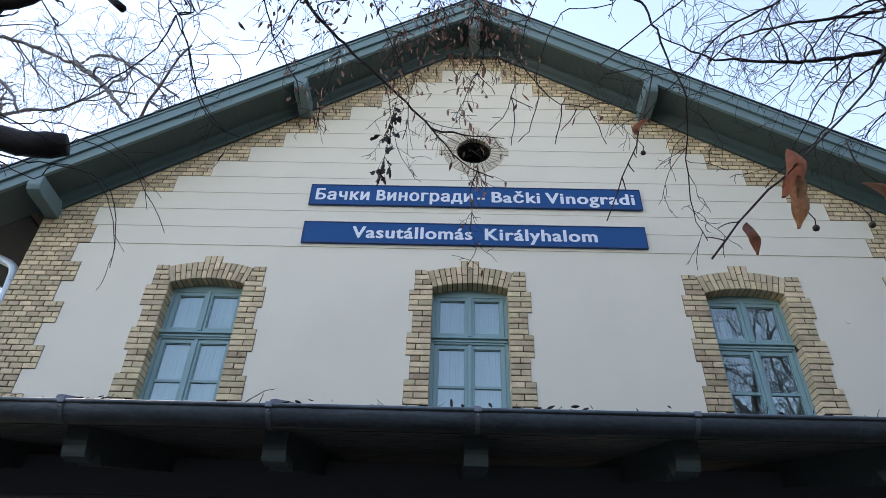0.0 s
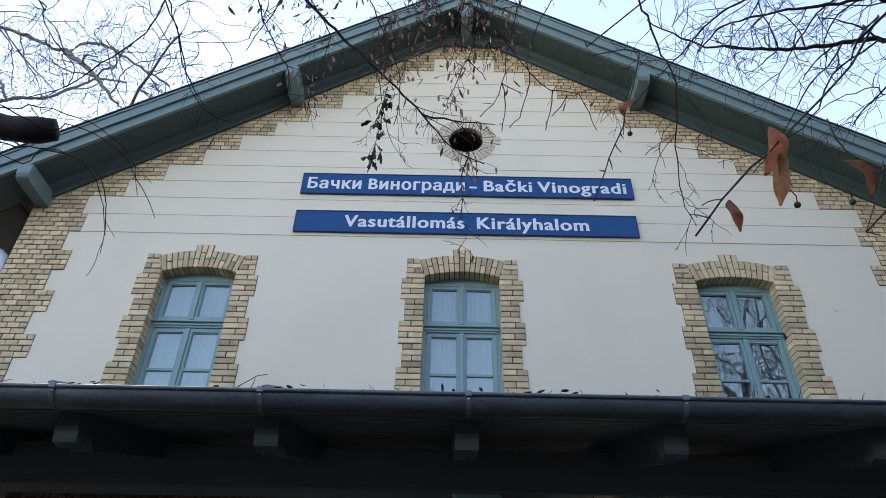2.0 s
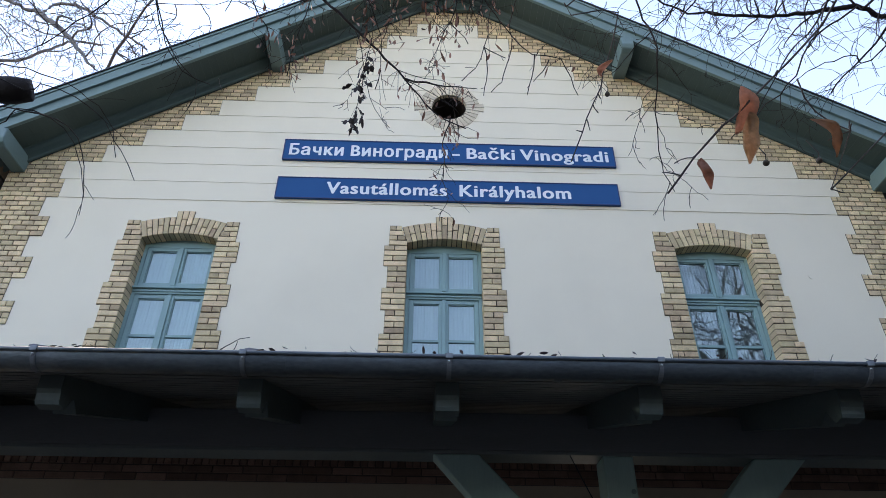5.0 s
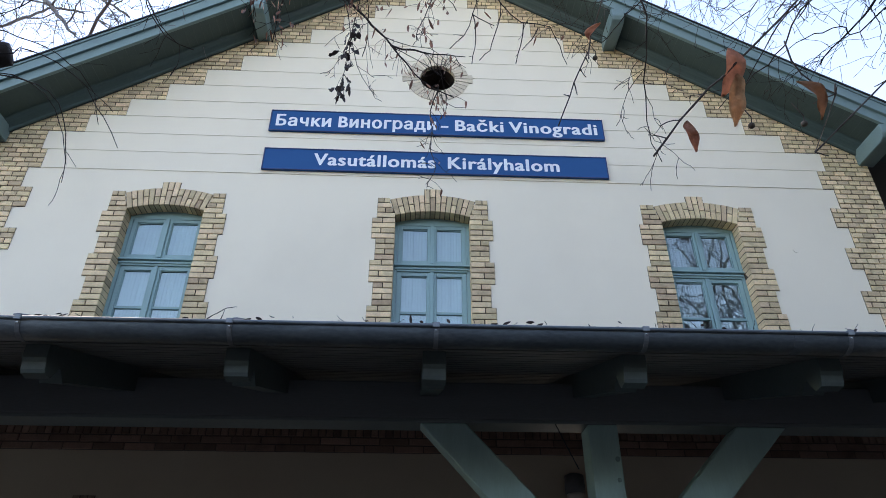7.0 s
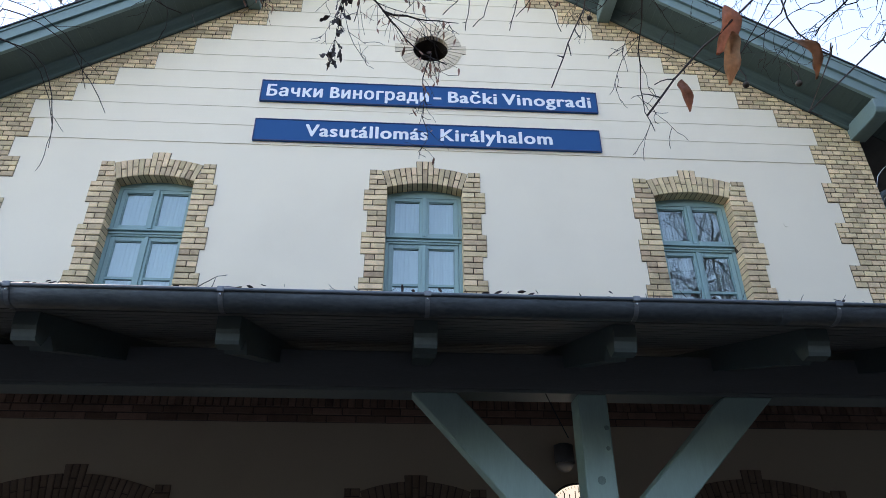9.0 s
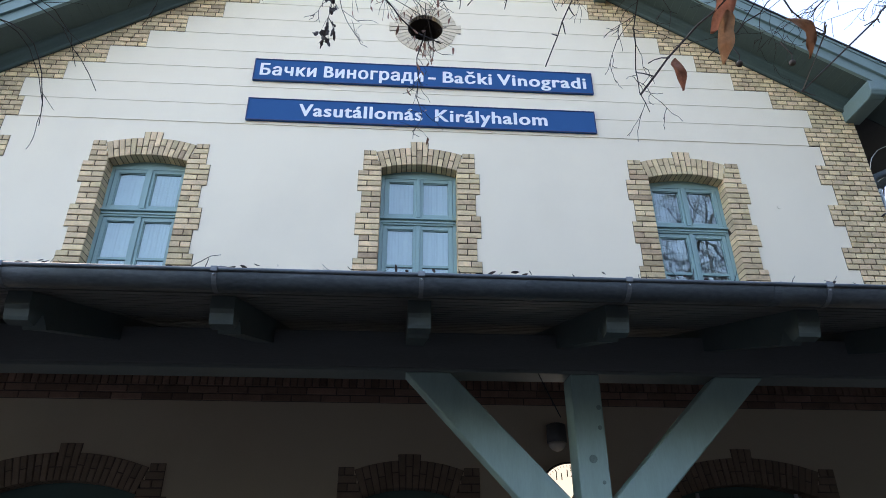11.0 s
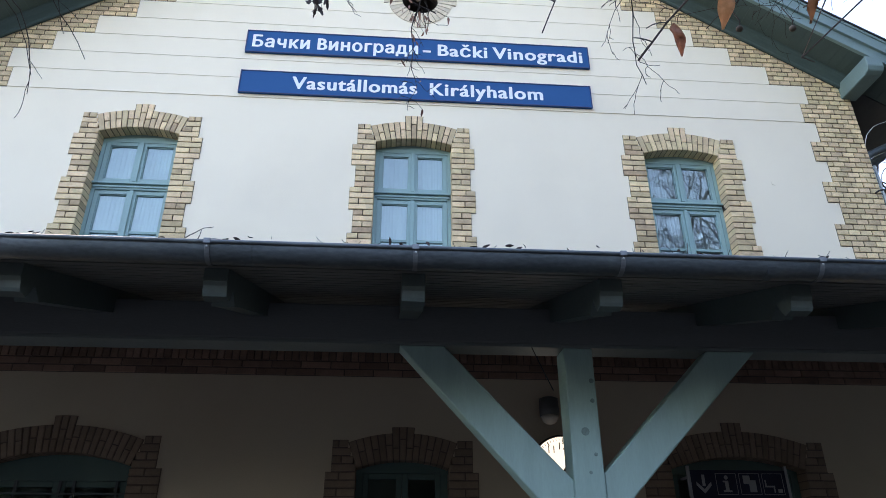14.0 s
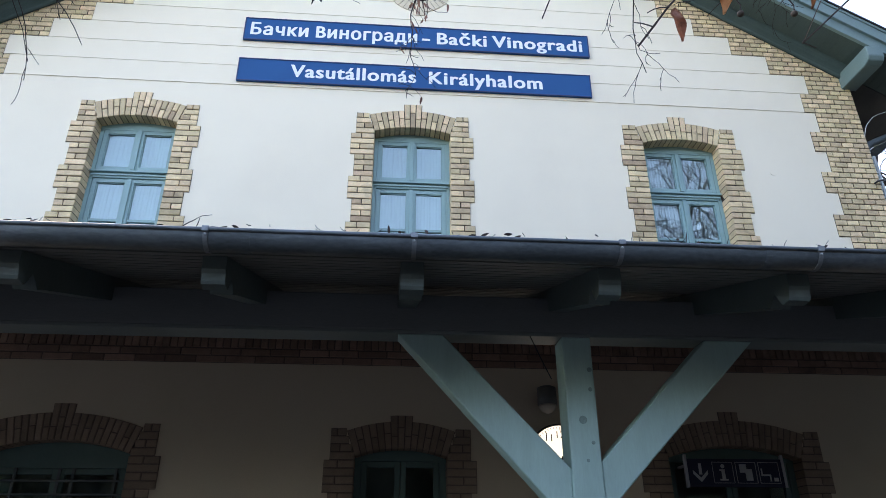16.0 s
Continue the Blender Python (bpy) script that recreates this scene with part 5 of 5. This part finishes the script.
def far_tree(at, height, crown, seed, limbs, bark, label, lean=(0, 0), thin=0.0085, guides=()):
    """A bare deciduous tree: trunk, rising limbs and a net of twigs."""
    t, w = base_tree("bare_tree", at, label, height * 0.5, 0.2 * height / 12, seed, bark)
    rn, w.thin, w.kinks = w.rng, thin, 9.0
    for k in range(limbs):
        a = 2 * math.pi * (k + rn.uniform(-0.3, 0.3)) / limbs
        z = height * rn.uniform(0.28, 0.5)
        d = Vector((math.cos(a) + lean[0], math.sin(a) + lean[1], rn.uniform(0.5, 1.5)))
        pts = w.shoot(Vector((0, 0, z)), d, crown * rn.uniform(0.9, 1.4), -0.03, 0.15, 0.35)
        w.grow(pts, 0.052 * height / 12, 0.014, [(1.5, crown * 0.45, 0.02, 0.20, 0.65), (2.4, crown * 0.22, 0.03, 0.24, 0.7), (3.4, crown * 0.10, 0.04, 0.28, 0.75)], sides=7)
    w.thin = thin * 0.62
    for guide in guides:
        pts = w.curve(rel(guide, at), 0.12, 0.02)
        w.grow(pts, 0.058, 0.02, [(2.6, 1.5, 0.03, 0.22, 0.7), (4.2, 0.9, 0.03, 0.26, 0.7), (4.5, 0.45, 0.04, 0.3, 0.75)], sides=8)
    w.wood("crown", bark, t)
    return t


far_tree((-8.7, 1.4, 0), 17.0, 6.2, 34, 9, BARK_GREY, "tall bare tree with pale grey branches beside the station", (0.2, 1.15), guides=(
    [(-8.75, 1.4, 8.4), (-10.4, 1.3, 11.4)] + SILVER_A, SILVER_B, [(-8.7, 1.4, 8.3), (-9.5, 1.8, 9.8)] + SILVER_C, [(-10.0, 1.3, 10.9)] + SILVER_D))
far_tree((10.5, 3.0, 0), 14.5, 5.0, 37, 9, BARK, "tall bare tree beside the station")
far_tree((9.5, -12.0, 0), 19.0, 6.5, 41, 13, BARK, "tall bare tree across the forecourt", thin=0.007)
far_tree((12.5, -15.5, 0), 20.0, 6.5, 47, 13, BARK, "tall bare tree across the forecourt", thin=0.006)
far_tree((-1.2, -19.0, 0), 17.5, 4.6, 43, 10, BARK, "bare tree across the forecourt", thin=0.008)

# unseen dark tree ring, added to block low sky and dim the scene
rn = random.Random(8)
v, f = [], []
for k in range(560):
    if k < 220:      # opposite the doors, to keep their glass dark
        a, d, h, r = math.radians(rn.uniform(-124, -52)), rn.uniform(26, 48), rn.uniform(8, 13), rn.uniform(2.0, 3.4)
    elif k < 320:   # high and close on the east side, to dim the wall's right part
        a, d, h, r = math.radians(rn.uniform(-36, 24)), rn.uniform(14, 30), rn.uniform(12, 18), rn.uniform(2.2, 3.6)
    else:
        a, d, h, r = rn.uniform(0, 2 * math.pi), rn.uniform(45, 85), rn.uniform(7, 10.5), rn.uniform(2.6, 4.4)
    cx, cy = d * math.cos(a), -4 + d * math.sin(a)
    for lay_i in range(4):
        z0, z1, rr = h * (0.05 + 0.22 * lay_i), h * (0.42 + 0.2 * lay_i), r * (1.05 - 0.23 * lay_i)
        base = len(v)
        for s in range(9):
            q = rr * rn.uniform(0.75, 1.15)
            v.append((cx + q * math.cos(s * 0.698), cy + q * math.sin(s * 0.698), z0 + rn.uniform(-0.3, 0.3)))
        v.append((cx + rn.uniform(-0.2, 0.2), cy + rn.uniform(-0.2, 0.2), min(z1, h)))
        f += [(base + s, base + (s + 1) % 9, base + 9) for s in range(9)]
me = bpy.data.meshes.new("woods")
me.from_pydata(v, [], f)
me.materials.append(mat("tree_ring_green", (0.022, 0.028, 0.018), 0.9, vary=0.3, scale=1, bump=0.0, island=0.3))
tagged(new("woods", me), "unseen dark tree ring that blocks the low sky", "woods", kind="stuff")


# ---- things on and round the wall ----
clock = thing("station_clock", "round lit white station clock with black numerals", "clock", (1.53, -0.15, 2.36))
bm = bmesh.new()
ring_pts = [(0.345 * math.sin(k * math.pi / 24), 0.345 * math.cos(k * math.pi / 24)) for k in range(48)]
prism(bm, ring_pts, 0.0, 0.13)
part("case", bm, BLACK, clock)
bm = bmesh.new()
prism(bm, [(0.325 * math.sin(k * math.pi / 24), 0.325 * math.cos(k * math.pi / 24)) for k in range(48)], -0.006, 0.001)
part("dial", bm, CLOCK_FACE, clock, "glowing white dial")
for k in range(60):
    a = k * math.pi / 30
    bm = bmesh.new()
    ln, wd = (0.04, 0.008) if k % 5 == 0 else (0.02, 0.004)
    box(bm, -wd / 2, wd / 2, -0.009, -0.0065, 0.312 - ln, 0.312, 0, Matrix.Rotation(a, 4, "Y"))
    part("minute_mark", bm, BLACK, clock)
for k in range(1, 13):
    a = k * math.pi / 6
    me = text_mesh(str(k), 0.02)
    co = np.array([v.co[:] for v in me.vertices])
    mx, my = (co[:, 0].min() + co[:, 0].max()) / 2, (co[:, 1].min() + co[:, 1].max()) / 2
    s = 0.10
    me.transform(Matrix(((s, 0, 0, 0.235 * math.sin(a) - mx * s), (0, 0, -0.05, -0.009), (0, s, 0, 0.235 * math.cos(a) - my * s), (0, 0, 0, 1))))
    for glyph in glyphs(me):
        glyph.materials[0] = BLACK
        part("digit", glyph, BLACK, clock)
for a, ln, wd in ((3.7, 0.19, 0.022), (0.6, 0.27, 0.014)):
    bm = bmesh.new()
    box(bm, -wd / 2, wd / 2, -0.014, -0.010, -0.05, ln, 0, Matrix.Rotation(a, 4, "Y"))
    part("pointer", bm, BLACK, clock)
bm = bmesh.new()
box(bm, -0.05, 0.05, 0.13, 0.149, -0.15, 0.15)
part("wall_mount", bm, BLACK, clock)

lamp = thing("wall_lamp", "unlit grey wall lamp with a round glass bowl", "lamp", (1.42, -0.002, 2.95))
bm = bmesh.new()
box(bm, -0.05, 0.05, -0.04, 0, -0.06, 0.10, 0.008)
box(bm, -0.02, 0.02, -0.12, -0.03, 0.02, 0.06, 0.006)
part("bracket", bm, DARK_METAL, lamp)
bm = bmesh.new()
tube(bm, [(0, -0.15, 0.13), (0, -0.15, 0.115), (0, -0.15, 0.0), (0, -0.15, -0.06)], [0.06, 0.095, 0.10, 0.10], 20)
smooth(part("housing", bm, mat("lamp_grey", (0.14, 0.14, 0.14), 0.5, 0.3), lamp))
bm = bmesh.new()
tube(bm, [(0, -0.15, -0.061)] + [(0, -0.15, -0.061 - 0.085 * math.sin(a)) for a in (0.3, 0.7, 1.1, 1.4, 1.55)], [0.085] + [0.085 * math.cos(a) + 0.002 for a in (0.3, 0.7, 1.1, 1.4, 1.55)], 20)
smooth(part("bowl", bm, LAMP_GLASS, lamp))

# pictogram sign over the entrance
ps = thing("pictogram_sign", "dark blue sign with white arrow and travel symbols", "sign", (3.258, -0.2, 2.24))
bm = bmesh.new()
box(bm, -0.5, 0.5, 0, 0.03, -0.135, 0.13, 0.003)
part("board", bm, SIGN_NAVY, ps)
for sd in (-1, 1):
    bm = bmesh.new()
    box(bm, sd * 0.5 - 0.013, sd * 0.5 + 0.013, -0.008, 0.026, -0.14, 0.17, 0.003)
    box(bm, sd * 0.5 - 0.008, sd * 0.5 + 0.008, 0.026, 0.19, 0.05, 0.075, 0.002)
    part("side_bracket", bm, SIGN_GREY, ps, "pale metal bracket")


def mark(polys, name):
    bm = bmesh.new()
    for p in polys:
        prism(bm, p, -0.004, -0.001)
    part(name, bm, SIGN_GREY, ps)


def rect(x0, x1, z0, z1):
    return [(x0, z0), (x1, z0), (x1, z1), (x0, z1)]


mark([rect(-0.375, -0.345, -0.02, 0.085), [(-0.36, -0.09), (-0.285, -0.015), (-0.285, 0.02), (-0.36, -0.05), (-0.435, 0.02), (-0.435, -0.015)]], "arrow")
mark([rect(-0.145, -0.110, -0.06, 0.03), rect(-0.165, -0.11, 0.015, 0.03), rect(-0.17, -0.085, -0.075, -0.06),
      [(-0.128 + 0.02 * math.cos(k * 0.524), 0.06 + 0.02 * math.sin(k * 0.524)) for k in range(12)]], "information_symbol")
mark([rect(0.045, 0.115, 0.0, 0.08), rect(0.10, 0.17, -0.075, 0.035)], "ticket_symbol")
mark([rect(0.26, 0.36, -0.03, -0.015), rect(0.262, 0.276, -0.03, 0.04), rect(0.345, 0.358, -0.08, -0.03), rect(0.385, 0.43, -0.08, -0.045)], "bench_symbol")
for cx in (-0.128, 0.11, 0.345):
    bm = bmesh.new()
    e, t = 0.105, 0.004
    for a, b, c, d in ((cx - e, cx + e, 0.1 - t, 0.1), (cx - e, cx + e, -0.1, -0.1 + t), (cx - e, cx - e + t, -0.1 + t, 0.1 - t), (cx + e - t, cx + e, -0.1 + t, 0.1 - t)):
        box(bm, a, b, -0.004, -0.001, c, d)
    part("symbol_outline", bm, SIGN_GREY, ps)


def downpipe(nm, sd, x_wall, label, material, y, low):
    p = thing(nm, label, "downpipe", (x_wall, y, 0))
    bm = bmesh.new()
    x = sd * 0.075
    tube(bm, [(sd * 0.85, 0, 7.0), (sd * 0.78, 0, 6.94 - low * 0.5), (sd * 0.50, 0, 6.80 - low), (x + sd * 0.12, 0, 6.66 - low), (x + sd * 0.05, 0, 6.60 - low), (x + sd * 0.02, 0, 6.50 - low), (x, 0, 6.3 - low), (x, 0, 5.0), (x, 0, 0.1)], 0.052, 14)
    smooth(part("pipe", bm, material, p))
    for z in (6.40 - low, 5.75, 4.2, 2.2):
        bm = bmesh.new()
        tube(bm, [(x, 0, z - 0.015), (x, 0, z + 0.015)], 0.057, 14)
        box(bm, min(0, x), max(0, x), -0.01, 0.01, z - 0.01, z + 0.01)
        part("clamp", bm, GALV, p)


downpipe("downpipe", -1, X_LEFT, "pale galvanised downpipe at the house corner", GALV, 0.055, 0.14)
downpipe("downpipe", 1, X_RIGHT, "dark zinc downpipe at the house corner", ZINC, 0.16, 0.16)
for sd, xe in ((-1, APEX_X - EAVE - 0.06), (1, APEX_X + EAVE + 0.06)):
    g = thing("eave_gutter", "half-round metal gutter along the side eave", "gutter", (xe, 0, wall_line(APEX_X + EAVE, 0.10)))
    bm = bmesh.new()
    prism(bm, [(0.075 * math.cos(t), 0.075 * math.sin(t)) for t in arc] + [(0.071 * math.cos(t), 0.071 * math.sin(t)) for t in arc[::-1]], -OVER, DEPTH + 1.0)
    smooth(part("trough", bm, ZINC, g))

# slatted white panel and old insulator hook on the east corner
sp = thing("slatted_panel", "pale slatted metal panel on the side wall", "panel", (X_RIGHT, 0.32, 5.84))
bm = bmesh.new()
box(bm, 0.0, 0.03, -0.24, 0.24, -0.42, 0.42, 0.004)
part("back_plate", bm, GALV, sp)
bm = bmesh.new()
box(bm, 0.10, 0.135, -0.25, -0.205, -0.42, 0.42, 0.006)
part("frame_edge", bm, GALV, sp)
for k in range(16):
    bm = bmesh.new()
    box(bm, 0.03, 0.10, -0.24, 0.24, -0.41 + 0.052 * k, -0.385 + 0.052 * k)
    part("slat", bm, GALV, sp)
ins = thing("insulator_hook", "small dark iron insulator hook in the brick corner", "hook", (5.86, -0.016, 5.78))
bm = bmesh.new()
tube(bm, [(0, 0.02, 0), (0, -0.06, 0.0), (0.03, -0.08, 0.0), (0.09, -0.08, 0.01)], 0.012, 8)
part("hook", bm, DARK_METAL, ins)
bm = bmesh.new()
tube(bm, [(0.09, -0.08, -0.035), (0.09, -0.08, -0.02), (0.09, -0.08, 0.01), (0.09, -0.08, 0.03)], [0.02, 0.034, 0.03, 0.016], 12)
part("bell", bm, BLACK, ins)
bm = bmesh.new()
tube(bm, [(5.925, -0.02, 6.50), (5.935, -0.045, 6.57), (5.97, -0.05, 6.65), (6.03, -0.05, 6.72), (6.10, -0.05, 6.79), (6.18, -0.05, 6.835), (6.32, -0.05, 6.89), (6.48, -0.05, 6.92)], 0.0045, 6)
tagged(part("cable", bm, GALV, None), "thin pale cable looping under the eave", "cable")
bm = bmesh.new()
prism(bm, [(4.55 + 0.035 * math.cos(k * 0.4), 5.88 + 0.035 * math.sin(k * 0.4)) for k in range(16)], -0.006, 0.002)
part("cap", bm, STUCCO, wall, "small round painted cap")
bm = bmesh.new()
tube(bm, [(0.747, BY - 0.01, 2.827), (0.824, BY + 0.05, 2.695), (0.901, BY + 0.10, 2.563)], 0.004, 6)
tagged(part("wire", bm, DARK_METAL, None), "thin slack wire beside the post", "wire")

# leftovers on the canopy's edge: snow guards, twigs, leaves
for x in (-2.262, -1.105):
    sg = thing("snow_guard", "small grey sheet metal snow guard on the canopy", "snow guard", (x, -3.62, canopy_z(-3.62) + 0.022), group="snow guards")
    bm = bmesh.new()
    prism(bm, [(-0.10, 0.0), (-0.085, 0.152), (-0.06, 0.157), (0.02, 0.145), (0.10, 0.124), (0.10, 0.0)], 0.02, 0.028)
    prism_x(bm, [(-0.08, 0.0), (0.02, 0.02), (0.02, 0.026), (-0.08, 0.006)], -0.09, 0.10)
    part("plate", bm, GUARD, sg)
    bm = bmesh.new()
    prism_x(bm, [(-0.06, 0.008), (0.019, 0.028), (0.019, 0.11)], -0.004, 0.004)
    part("rib", bm, GUARD, sg)
lit = Wood(77)
for k in range(130):
    x, y = lit.rng.uniform(-2.9, 3.0), GY + lit.rng.uniform(-0.075, 0.0)
    p = Vector((x, y, GZ + lit.rng.uniform(0.008, 0.036)))
    if k % 3 == 0:
        lit.stick(lit.shoot(p, Vector((lit.rng.gauss(0, 1), lit.rng.gauss(0, 0.3), 0.55)), lit.rng.uniform(0.02, 0.08), 0.0, 0.16, 0.015), 0.0018, 0.0012, 5)
    else:
        lit.bract(p, Vector((lit.rng.gauss(0, 1), lit.rng.gauss(0, 0.4), 0.25)), lit.rng.uniform(0.015, 0.045), 0.015, True)
litter = thing("gutter_litter", "dry twigs and dead leaves caught in the gutter", "litter", (0, 0, 0), kind="stuff")
for p, d, ln in (((-1.28, GY, GZ), (0.9, 0, 0.55), 0.24), ((-1.17, GY, GZ + 0.03), (0.3, 0, 1), 0.07), ((1.05, GY, GZ), (-0.5, 0, 1), 0.08), ((1.07, GY, GZ), (0.1, 0, 1), 0.09), ((1.30, GY, GZ), (0.35, 0, 1), 0.16)):
    lit.stick(lit.shoot(Vector(p), Vector(d), ln, -0.01, 0.10, 0.025), 0.0032, 0.0015, 5)
lit.wood("twigs", BARK, litter)
lit.foliage(litter)
